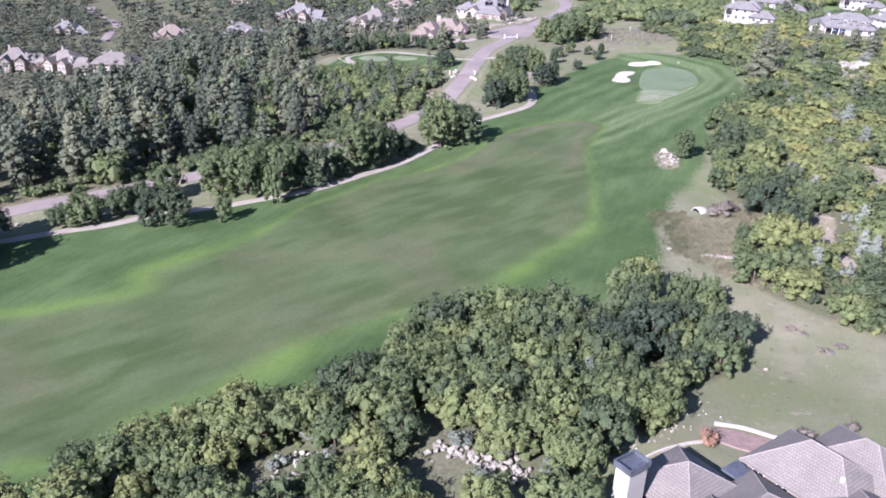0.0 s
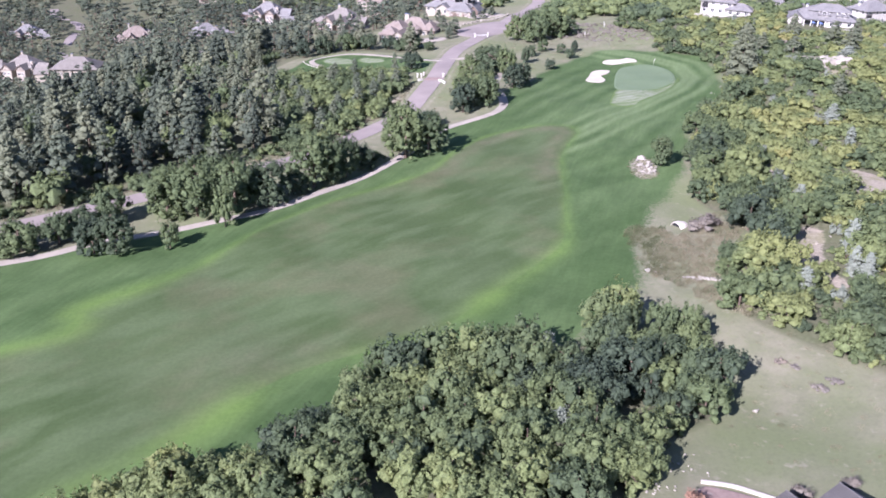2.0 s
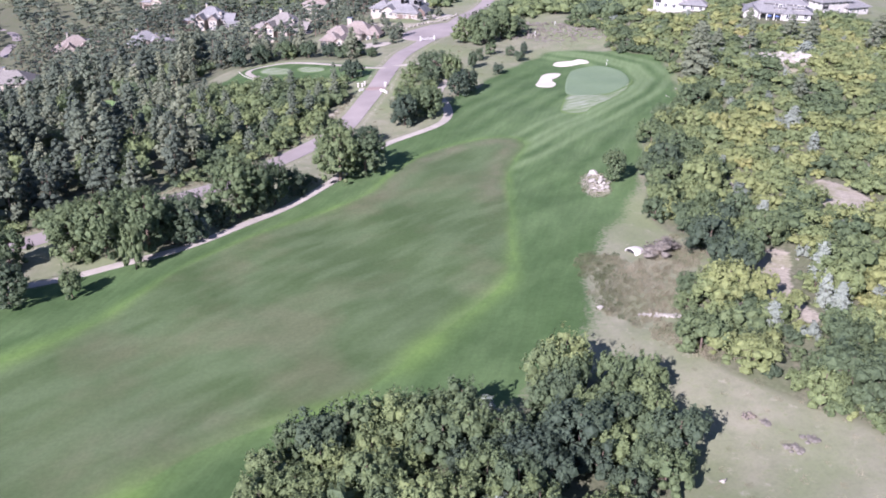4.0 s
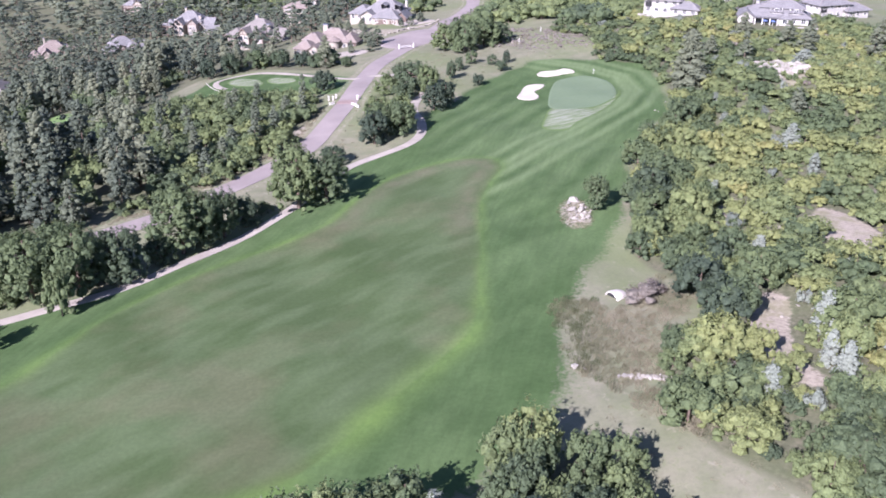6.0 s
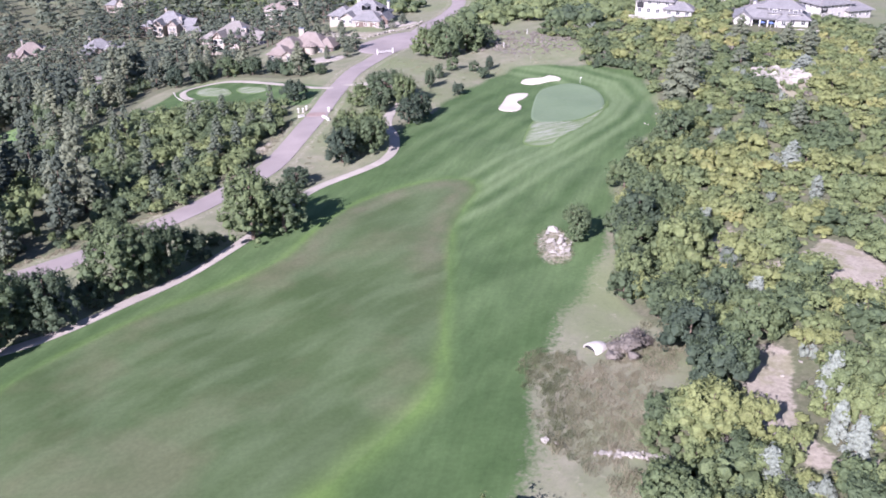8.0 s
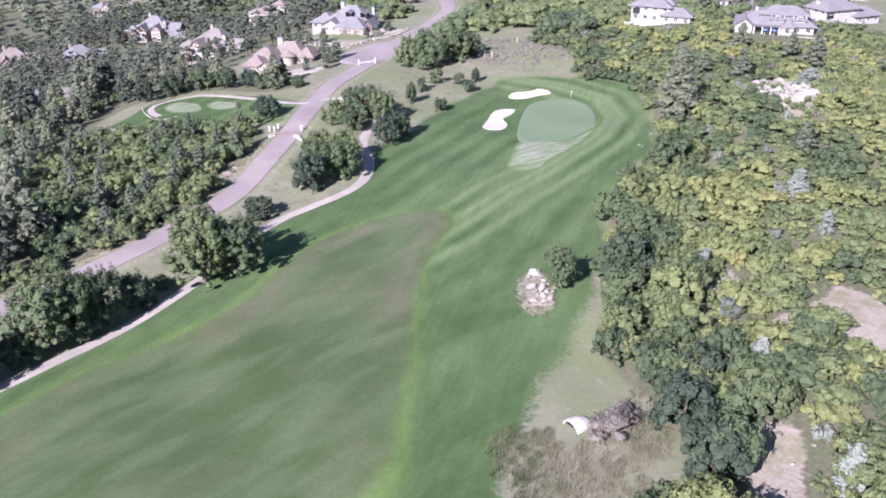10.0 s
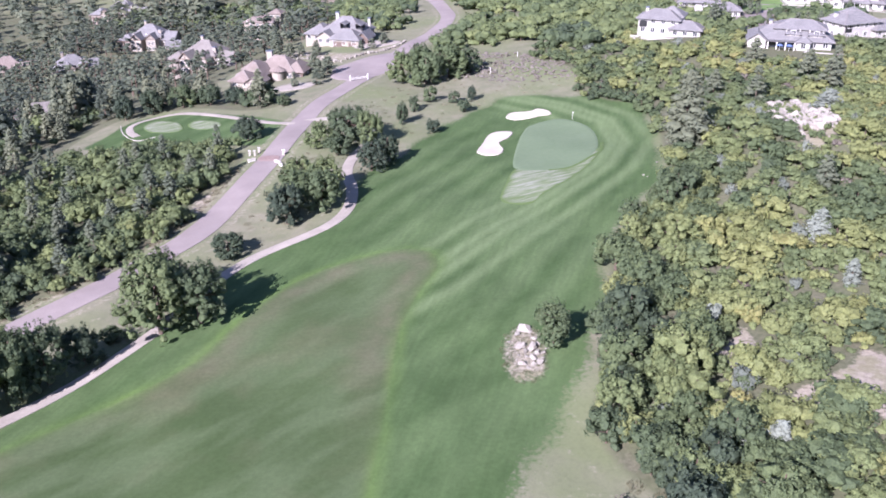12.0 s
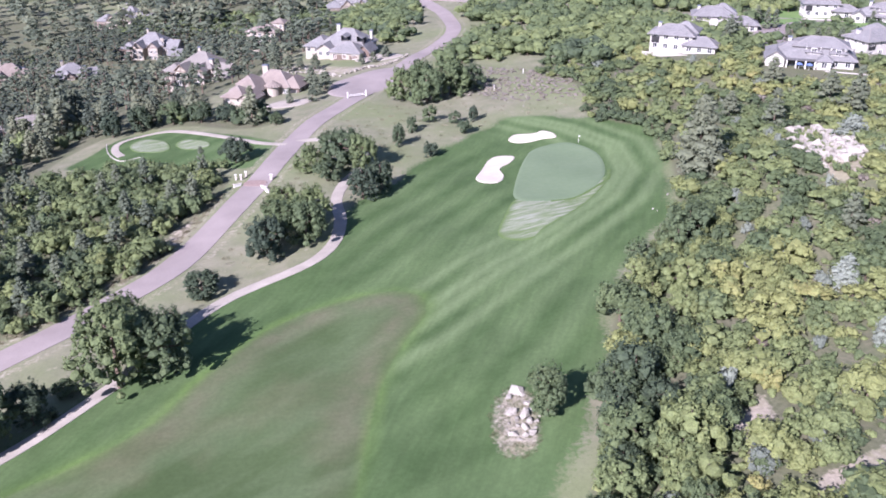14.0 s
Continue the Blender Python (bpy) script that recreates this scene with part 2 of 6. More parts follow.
def curve(points, step=2.0):
    """A smooth line through the points, resampled."""
    p = np.array(points, float)
    p = np.vstack([2 * p[0] - p[1], p, 2 * p[-1] - p[-2]])
    out = []
    for i in range(1, len(p) - 2):
        n = max(2, int(np.linalg.norm(p[i + 1] - p[i]) / step))
        t = np.linspace(0, 1, n, endpoint=False)[:, None]
        a, b, c, d = p[i - 1], p[i], p[i + 1], p[i + 2]
        out.append(0.5 * (2 * b + (c - a) * t + (2 * a - 5 * b + 4 * c - d) * t**2 + (3 * b - a - 3 * c + d) * t**3))
    return np.vstack(out + [p[-2:-1]])


def ring(points, step=1.5):
    """A smooth closed outline."""
    p = np.array(points, float)
    n = len(p)
    out = []
    for i in range(n):
        a, b, c, d = p[i - 1], p[i], p[(i + 1) % n], p[(i + 2) % n]
        k = max(2, int(np.linalg.norm(c - b) / step))
        t = np.linspace(0, 1, k, endpoint=False)[:, None]
        out.append(0.5 * (2 * b + (c - a) * t + (2 * a - 5 * b + 4 * c - d) * t**2 + (3 * b - a - 3 * c + d) * t**3))
    return np.vstack(out)


def near_line(x, y, line):
    """Distance of points to a line of points."""
    best = np.full(np.shape(x), 1e9)
    for (ax, ay), (bx, by) in zip(line[:-1], line[1:]):
        dx, dy = bx - ax, by - ay
        t = np.clip(((x - ax) * dx + (y - ay) * dy) / (dx * dx + dy * dy + 1e-9), 0, 1)
        best = np.minimum(best, np.hypot(x - ax - t * dx, y - ay - t * dy))
    return best


def inside(x, y, shape):
    """Distance to an outline, positive inside."""
    shape = np.asarray(shape, float)
    loop = np.vstack([shape, shape[:1]])
    hit = np.zeros(np.shape(x), bool)
    for (ax, ay), (bx, by) in zip(loop[:-1], loop[1:]):
        if ay != by:
            hit ^= ((ay > y) != (by > y)) & (x < (bx - ax) * (y - ay) / (by - ay) + ax)
    d = near_line(x, y, loop)
    return np.where(hit, d, -d)


ROAD = curve([(-330, -150), (-250, -95), (-190, -58), (-160, -40), (-144, -28), (-125, -14), (-112, -3.5), (-98, 7.5), (-85, 18), (-78, 27), (-71, 35.5), (-65, 45.5), (-59, 56.5),
              (-54.8, 75), (-52.2, 90), (-50.5, 101), (-49, 114), (-47.5, 127), (-45.2, 140), (-41.8, 152), (-37, 165), (-31.3, 182), (-25.5, 202), (-17.6, 227),
              (-9.8, 247), (-5.2, 272), (-8, 303), (-13.5, 334), (-24, 380)])
PATHWAY = curve([(-190, -75), (-160, -54), (-136, -43), (-122, -36.4), (-112, -29.5), (-99.2, -23.5), (-86, -17.6), (-79, -12.3), (-72.4, -5.5), (-65.5, 2.8), (-59.8, 10.8), (-55, 20),
                 (-50.5, 33), (-45.5, 43), (-40.8, 48.2), (-35.3, 52.4), (-31.6, 56.8), (-29.4, 64.5), (-29.6, 75), (-31.6, 85), (-31, 95.5), (-28.6, 105.6), (-28.5, 116), (-33, 124), (-40, 128), (-47, 129)])
ROUGH = ring([(-240, -150), (-97, -126), (-90, -119), (-84, -111), (-76, -104), (-66, -101), (-57, -92), (-52, -82), (-37, -77), (-24, -72), (-16, -62), (-10, -54), (-9.5, -40), (-6.5, -29), (-2, -21),
              (2, -13), (7, -4), (9.8, 7.2), (12.2, 14.3), (14.5, 23.4), (21.5, 45.3), (31.5, 63), (36.5, 78.6), (39.5, 100), (42.5, 117), (36, 127), (23, 137), (8, 140.5), (0, 131.5), (-8, 121),
              (-16, 107), (-19, 97), (-25.4, 88.5), (-28.5, 78), (-29, 66), (-32, 57), (-36, 53), (-46, 43), (-55, 21), (-66, 3), (-79, -12), (-99, -23), (-122, -36), (-160, -54), (-240, -90)], 3)
FAIR = ring([(-240, -135), (-97.6, -114), (-87, -106), (-76, -96), (-63, -78.5), (-46, -70), (-37, -59), (-26.5, -44), (-21.6, -36), (-19.5, -16), (-18.5, -3), (-18.2, 7.5), (-17, 17), (-14.5, 26), (-11.8, 33), (-12.5, 39.5),
             (-17, 41.8), (-24.5, 40), (-34.6, 34), (-42.5, 20.9), (-47, 9), (-52, 3), (-64, -6.5), (-78, -22), (-90, -45), (-102, -57), (-114, -73), (-240, -105)], 3)
LAWN = ring([(-106, 126), (-104, 137), (-99, 152), (-84, 150.5), (-67, 141), (-53, 130), (-52.5, 118), (-54.5, 110), (-64, 113), (-75, 113), (-84, 113.5), (-95, 120)])
GREEN = ring([(6.3, 90), (9.6, 106.5), (13.2, 115.2), (20.5, 117.6), (26.1, 109.5), (26.6, 98.2), (23.7, 87), (17.7, 79.5), (10.5, 78.2), (5.8, 80.5)], 1.0)
APRON = ring([(5.9, 80.3), (3.1, 72.3), (1.3, 62.2), (6.4, 59.4), (10.1, 64.4), (16.7, 72.0), (23, 82.2), (26.2, 91.0), (24.0, 88.3), (18, 80.6), (10.5, 78.9)], 1.0)
BUNKERS = [ring([(-1.9, 95.2), (-0.3, 101.6), (1.4, 107.9), (3.8, 110.4), (7.4, 109.4), (6.1, 105.1), (3.6, 101.5), (4.2, 95.8), (2.7, 92.1), (0.1, 92)], 0.8),
           ring([(7.2, 122.9), (8.8, 126.7), (13.6, 126.4), (15.9, 127.6), (18.4, 124.8), (18.4, 122.2), (15.3, 122.1), (12.3, 120.8), (9.2, 120.5)], 0.8)]
PADS = [ring([(-94.3, 141.1), (-92.4, 146.6), (-84.9, 141.6), (-80.9, 133), (-83.9, 130.6), (-90.3, 133.6)], 1.0),
        ring([(-80.7, 138.2), (-78.4, 140.5), (-71.6, 135.9), (-70.3, 131), (-74.9, 130.5), (-78.9, 133.6)], 1.0)]
SOILS = [ring([(30.5, -11.6), (36, -7.6), (41, -5.2), (43.5, -1.5), (47, -5), (49, -14), (46, -22), (41, -21), (39.2, -15.4), (36.4, -13.4), (33, -15.4)]),
         ring([(18.8, -36.2), (21.8, -32.6), (25.5, -34.7), (22, -44.4), (20.5, -51), (21.9, -57), (19.3, -58.4), (16.7, -52.1), (15.9, -46.8)]),
         ring([(24.2, -1.6), (27.6, 2.2), (30.8, 6.4), (30.6, 2), (29, -1.4), (25.7, -4.2)]),
         ring([(22, -58), (25, -55.5), (27, -59), (24, -62)]),
         ring([(-3.2, 0.6), (-2.8, 7.2), (-0.4, 11.2), (2.2, 10.4), (3.4, 4.2), (2.2, -2.2), (-1.6, -3.2)]),
         ring([(-72, 229), (-58, 218), (-46, 206), (-34, 210), (-24, 219), (-26, 224), (-40, 216), (-56, 227), (-70, 237)]),
         ring([(-61, 66), (-59, 72), (-60.5, 80), (-63.5, 76), (-64, 68)]),
         ring([(61, 62), (61, 80), (68, 104), (76, 110), (79, 98), (68, 66)])]
THICKET = ring([(-100, -133), (-92, -122), (-84, -112), (-76, -105), (-67, -103), (-60, -96), (-55, -86), (-50, -81), (-37, -78.5), (-24, -75), (-20, -69), (-11, -66.5), (-5.5, -73), (-5, -83),
                (-8, -91), (-15, -97), (-19, -106), (-26, -112), (-31, -119), (-36, -134), (-60, -145)])
SCRUB = ring([(30, -100), (18, -83), (9, -74), (3.5, -67), (1.5, -57), (5, -47), (11, -42), (12, -30), (8, -20), (7, -12), (9.5, -3), (12, 8.7), (14, 19), (21, 40), (31.5, 58.7), (36, 71), (40.5, 96),
              (41, 116), (31, 129), (28, 141), (31, 160), (20, 190), (60, 198), (130, 160), (180, 110), (190, -10), (120, -110)])
FOREST = ring([(-300, -100), (-160, -32), (-120, -4), (-100, 13), (-86, 27), (-72, 45), (-64, 62), (-60, 82), (-58, 100), (-64, 110), (-86, 110), (-108, 120), (-112, 140), (-104, 157), (-84, 156), (-66, 146), (-56, 150), (-80, 176), (-84, 205), (-66, 225),
               (-78, 262), (-80, 420), (-200, 640), (-700, 700), (-700, 50)])

g = np.concatenate([-np.geomspace(2400, 175, 16), np.arange(-172, -96, 2.5), np.arange(-96, 60, 1.25), np.arange(60, 160, 2.5), np.geomspace(163, 2400, 16)])
gy = np.concatenate([-np.geomspace(2400, 165, 14), np.arange(-160, 150, 1.25), np.arange(150, 290, 3), np.geomspace(295, 2600, 18)])
GX, GY = np.meshgrid(g, gy)


def soft(d, w):
    return smooth(d, -w, w)


def mesh_of(name, verts, faces, materials, uv=None, attributes=None, slots=None, shade=False, normals=None):
    """A mesh from arrays; all faces have the same number of corners."""
    me = bpy.data.meshes.new(name)
    v, f = np.asarray(verts, np.float32), np.asarray(faces, np.int32)
    me.vertices.add(len(v))
    me.vertices.foreach_set("co", v.ravel())
    me.loops.add(f.size)
    me.loops.foreach_set("vertex_index", f.ravel())
    me.polygons.add(len(f))
    me.polygons.foreach_set("loop_start", np.arange(0, f.size, f.shape[1], dtype=np.int32))
    if slots is not None:
        me.polygons.foreach_set("material_index", np.asarray(slots, np.int32))
    me.polygons.foreach_set("use_smooth", np.full(len(f), shade))
    for m in materials:
        me.materials.append(m)
    for key, a in (attributes or {}).items():
        me.attributes.new(key, "FLOAT", "POINT").data.foreach_set("value", np.asarray(a, np.float32).ravel())
    if normals is not None:
        me.attributes.new("custom_normal", "FLOAT_VECTOR", "POINT").data.foreach_set("vector", np.asarray(normals, np.float32).ravel())
    me.update(calc_edges=True)
    return me


def grid_faces(rows, cols):
    i = np.arange(rows - 1)[:, None] * cols + np.arange(cols - 1)
    return np.stack([i, i + 1, i + cols + 1, i + cols], -1).reshape(-1, 4)


def build_ground():
    x, y = GX.ravel(), GY.ravel()
    z = terrain(x, y)
    rough = np.maximum(soft(inside(x, y, ROUGH) + 1.2 * np.sin(x * 0.35) * np.sin(y * 0.27), 4.5), soft(inside(x, y, LAWN), 2.5))
    f = inside(x, y, FAIR)
    wide = 1.3 + 1.6 * smooth(-y, 25, 75) + 0.7 * np.sin(x * 0.09 + y * 0.05)
    lime = np.exp(-((f + 0.4) / wide) ** 2) * rough * (0.3 + 0.7 * smooth(-y, -5, 45))
    lime = np.maximum(lime, 0.75 * np.exp(-((f + 0.3) / 0.85) ** 2) * rough)
    worn = np.exp(-((f - 3.0) / 2.6) ** 2) * smooth(y, -25, 25) + 0.6 * np.exp(-((x + 68) / 14) ** 2 - ((y + 78) / 9) ** 2)
    soil = np.maximum.reduce([soft(inside(x, y, s), 1.5) * (0.62 if i in (4, 5, 6) else 1.0) for i, s in enumerate(SOILS)])
    soil = np.maximum(soil, 0.47 * np.exp(-((near_line(x, y, ROAD) - 4.6) / 1.6) ** 2))
    wood = np.maximum.reduce([soft(inside(x, y, s), 3.0) for s in (THICKET, SCRUB, FOREST)])
    # mowing bands round the green and the approach
    d = near_line(x, y, np.array([(-40, 8), (-14, 30), (0, 48), (12, 62), (24, 78), (31, 94), (31, 112), (22, 128), (0, 150)]))
    band = (0.5 + 0.5 * np.sin(d * 1.1)) * soft(10 - d, 6) * rough * (1 - soft(f, 2))
    d2 = np.sin((x * 0.86 - y * 0.5) * 0.9) * 0.5 + 0.5
    band = np.maximum(band, d2 * (0.12 + 0.3 * smooth(np.sin(x * 0.05 + y * 0.031), -0.2, 0.9)) * rough * (1 - soft(f, 2)) * smooth(y, -45, 10))
    bars = np.sin((x * 0.9 - y * 0.42) * 1.25) * 0.5 + 0.5
    band = np.maximum(band, 0.62 * bars * np.exp(-(((x - 1) / 15) ** 2) - ((y - 50) / 15) ** 2) * rough * (1 - soft(f, 2)))
    me = mesh_of("ground", np.stack([x, y, z], -1), grid_faces(*GX.shape), [M_GROUND],
                 attributes={"rough": rough, "fair": soft(f, 1.2), "lime": lime, "soil": soil, "wood": wood, "band": band, "worn": worn}, shade=True)
    return tagged(new("ground", me), "rolling ground of mown turf, dry meadow and bare soil", "ground", kind="structure")


ground = build_ground()


def ribbon(name, line, half, lift, material, label, category, kerb=0.0):
    """A strip of paving draped over the ground, with real edges."""
    t = np.gradient(line, axis=0)
    t /= np.linalg.norm(t, axis=1)[:, None]
    n = np.stack([t[:, 1], -t[:, 0]], -1)
    offs = np.array([-half, -half, -half * 0.5, 0, half * 0.5, half, half])
    p = line[:, None, :] + n[:, None, :] * offs[None, :, None]
    z = terrain(p[..., 0], p[..., 1]) + np.array([-0.3, lift, lift + 0.03, lift + 0.05, lift + 0.03, lift, -0.3])
    v = np.concatenate([p, z[..., None]], -1).reshape(-1, 3)
    me = mesh_of(name, v, grid_faces(len(line), 7)[:, ::-1], [material])
    return tagged(new(name, me), label, category, kind="structure")


road = ribbon("road", ROAD, 3.1, 0.07, M_ROAD, "pinkish grey asphalt street winding past the course", "road")
cart_path = ribbon("cart_path", PATHWAY, 1.25, 0.07, M_PATH, "narrow pale concrete cart path beside the fairway", "path")


def draped(name, shape, lift, material, label, category, sink=0.0, kind="structure", rim=0.6):
    """A sheet cut to an outline and laid on the ground; sink makes it a hollow."""
    shape = np.asarray(shape)
    c = shape.mean(0)
    fr = np.array([1.03, 1.0, 0.93, 0.8, 0.6, 0.4, 0.2, 0.002])
    p = c + (shape - c)[None] * fr[:, None, None]
    down = np.array([-0.3, 0, 0.45, 0.8, 1, 1, 1, 1]) * -sink
    down[0] = -0.16
    z = terrain(p[..., 0], p[..., 1]) + lift + down[:, None]
    n = len(shape)
    v = np.concatenate([p, z[..., None]], -1).reshape(-1, 3)
    i = np.arange(len(fr) - 1)[:, None] * n + np.arange(n)
    j = np.arange(len(fr) - 1)[:, None] * n + (np.arange(n) + 1) % n
    f = np.stack([i, j, j + n, i + n], -1).reshape(-1, 4)
    me = mesh_of(name, v, f, [material], attributes={"rim": np.repeat([0, 0, 0.4, 0.85, 1, 1, 1, 1], n)}, shade=True)
    return tagged(new(name, me), label, category, kind=kind)


putting_green = draped("putting_green", GREEN, 0.06, M_GREEN, "closely mown pale green putting surface", "green")
apron = draped("green_apron", APRON, 0.045, M_APRON, "turf dusted with pale sand before the green", "turf")
ribbon("topdressing_streak", curve([(12.5, 77.9), (17.2, 78.8), (21.8, 83.4), (25.6, 88.6), (27.3, 95.5)], 1.0), 0.42, 0.05, M_APRON, "streak of pale sand along the green's edge", "turf")
for shape in BUNKERS:
    draped("sand_bunker", shape, 0.2, M_SAND, "kidney-shaped bunker of bright white sand", "bunker", 0.12)
for shape in PADS:
    draped("practice_green", shape, 0.06, M_APRON, "small pale practice green on the lawn", "green")

# ---- plants ----


def sprays(centre, normal, size, rg, thin=1.0):
    """One small three-cornered spray of leaves at each place, facing about along its normal; rows of place and shading normal."""
    soft_n = normal / (np.linalg.norm(normal, axis=1)[:, None] + 1e-9) + rg.normal(0, 0.15, normal.shape)
    soft_n /= np.linalg.norm(soft_n, axis=1)[:, None]
    n = soft_n + rg.normal(0, 0.36, normal.shape)
    n /= np.linalg.norm(n, axis=1)[:, None] + 1e-9
    a = np.cross(n, rg.normal(0, 1, n.shape))
    a /= np.linalg.norm(a, axis=1)[:, None] + 1e-9
    b = np.cross(n, a)
    s = size * rg.uniform(0.6, 1.4, (len(n), 1))
    w = s * thin * rg.uniform(0.7, 1.2, (len(n), 1))
    q = np.stack([centre - a * s - b * w * 0.6, centre + a * s - b * w * 0.5, centre + b * w * 1.2 + n * s * 0.25], 1)
    return np.concatenate([q, np.repeat(soft_n[:, None], 3, 1)], -1).reshape(-1, 6)


def ball(level):
    """Corners and triangles of a round lump."""
    bm = bmesh.new()
    bmesh.ops.create_icosphere(bm, subdivisions=level, radius=1.0)
    v = np.array([w.co[:] for w in bm.verts])
    f = np.array([[w.index for w in t.verts] for t in bm.faces])
    bm.free()
    return v, f


BALLS = {i: ball(i) for i in (1, 2)}


def lumps(centre, radius, rg, level=2, floor=0.02, whole=0.0):
    """Uneven leafy lumps round the centres; radius holds three half-lengths each, whole bends their shading to the crown's. Rows of place and shading normal."""
    v, f = BALLS[level]
    out = []
    for c, r in zip(centre, radius):
        turn = np.array(Euler(rg.uniform(0, 6.28, 3)).to_matrix())
        d = v @ turn.T
        w = d * rg.uniform(0.74, 1.2, (len(v), 1)) * r + c
        w[:, 2] = np.maximum(w[:, 2], floor)
        n = d / r
        n /= np.linalg.norm(n, axis=1)[:, None]
        n = n * (1 - whole) + (c - np.array([0, 0, 0.3])) * whole * 1.4 + rg.normal(0, 0.12, n.shape)
        n /= np.linalg.norm(n, axis=1)[:, None]
        out.append(np.concatenate([w[f], n[f]], -1).reshape(-1, 6))
    return np.vstack(out)


def oak_crown(rg, n, size, lobes=12, low=0.12, twigs=7, level=2):
    """An uneven crown one metre in radius and one high: leafy lobes fringed with sprays in smaller tufts."""
    ang, rad = np.arange(lobes) * 2.4 + rg.uniform(-0.5, 0.5, lobes), np.sqrt(rg.uniform(0, 1, lobes)) * 0.8
    rad *= 1 + 0.16 * np.sin(ang * 2 + rg.uniform(0, 6.28)) + 0.1 * np.sin(ang * 3 + rg.uniform(0, 6.28))
    dome = np.sqrt(np.clip(1 - rad**2, 0.04, 1)) * 0.84
    h = np.maximum(dome * np.where(rg.uniform(0, 1, lobes) < 0.62, rg.uniform(0.78, 1.02, lobes), rg.uniform(0.12, 0.7, lobes)), low + 0.02)
    rad = np.where(h < 0.3, rad * 0.86, rad)
    c = np.stack([np.cos(ang) * rad, np.sin(ang) * rad, h], -1)
    r = rg.uniform(0.55, 1.0, lobes) * 1.4 / lobes**0.5 + 0.03
    core = lumps(c, (r * 0.9)[:, None] * np.array([1, 1, 0.95]), rg, level, low * 0.5, 0.5)
    m = lobes * twigs
    k = rg.choice(lobes, m, p=r**2 / (r**2).sum())
    d = rg.normal(0, 1, (m, 3))
    d[:, 2] = np.abs(d[:, 2]) * 1.1 + rg.uniform(-0.6, 0.3, m)
    d /= np.linalg.norm(d, axis=1)[:, None]
    c2 = c[k] + d * r[k][:, None] * np.array([1, 1, 0.85]) * rg.uniform(0.8, 1.02, (m, 1))
    r2 = r[k] * rg.uniform(0.25, 0.45, m)
    j = rg.choice(m, n, p=r2**2 / (r2**2).sum())
    e = rg.normal(0, 1, (n, 3)) + d[j] * 0.8
    e[:, 2] += 0.2
    e /= np.linalg.norm(e, axis=1)[:, None]
    p = c2[j] + e * r2[j][:, None] * np.array([1, 1, 1.2]) * rg.uniform(0.4, 1.35, (n, 1))
    p[:, 2] = np.clip(p[:, 2], low * 0.5, 1.15)
    return core, sprays(p, e * 0.3 + d[j] * 0.5 + (c[k[j]] - np.array([0, 0, 0.3])) * 0.9, size, rg), len(BALLS[level][1])


def blades(rg, n, width):
    """Upright thin blades and stalks in a tuft one metre in radius and one high."""
    a, r = rg.uniform(0, 6.28, n), np.sqrt(rg.uniform(0, 1, n))
    foot = np.stack([np.cos(a) * r, np.sin(a) * r, 0 * a], -1)
    tip = foot + np.stack([rg.normal(0, 0.18, n), rg.normal(0, 0.18, n), rg.uniform(0.35, 1.0, n)], -1)
    b = rg.uniform(0, 6.28, n)
    side = np.stack([np.cos(b), np.sin(b), 0 * b], -1) * width
    q = np.stack([foot - side, foot + side, tip], 1)
    up = np.broadcast_to(np.array([-0.3, -0.5, 0.8]), q.shape)
    tufts = np.concatenate([q, up], -1).reshape(-1, 6)
    return tufts[:0], tufts, 0


def pine_crown(rg, n, size, whorls=9, top=0.1, low=0.2, droop=0.15, width=1.0, solid=1):
    """Needle masses along whorled boughs of a ragged cone, fringed with tufts."""
    out_p, out_d, mid, half = [], [], [], []
    m = whorls * 5
    h = np.sort(low + (1 - low) * rg.uniform(0, 1, m) ** 0.9)
    for i, t in enumerate(h):
        f = (t - low) / (1 - low)
        reach = width * ((1 - f) ** 0.75 * 0.92 + top) * (0.35 + 0.65 * min(1, f / 0.18)) * rg.uniform(0.65, 1.12)
        a = i * 2.4 + rg.uniform(-0.4, 0.4)
        k = max(3, int(n / m * (0.45 + 1.1 * (1 - f))))
        s = rg.uniform(0.25, 1.0, k) ** 0.7
        p = np.stack([np.cos(a) * reach * s, np.sin(a) * reach * s, t - droop * s * s * (1 - f) * 0.5 + 0 * s], -1)
        p += rg.normal(0, 1, (k, 3)) * np.array([0.11, 0.11, 0.022])
        out_p.append(p)
        out_d.append(np.stack([np.cos(a) * 0.8 + 0 * s, np.sin(a) * 0.8 + 0 * s, 0.6 + 0 * s], -1))
        q = reach * rg.uniform(0.5, 0.75)
        mid.append((math.cos(a) * q, math.sin(a) * q, t - droop * 0.2 * (1 - f)))
        half.append((0.09 + 0.2 * reach, 0.09 + 0.2 * reach, 0.036 + 0.026 * reach))
    tufts = sprays(np.vstack(out_p), np.vstack(out_d), size, rg, 0.5)
    return (lumps(np.array(mid), np.array(half), rg, 1, 0.0, 0.35) if solid else tufts[:0]), tufts, 0


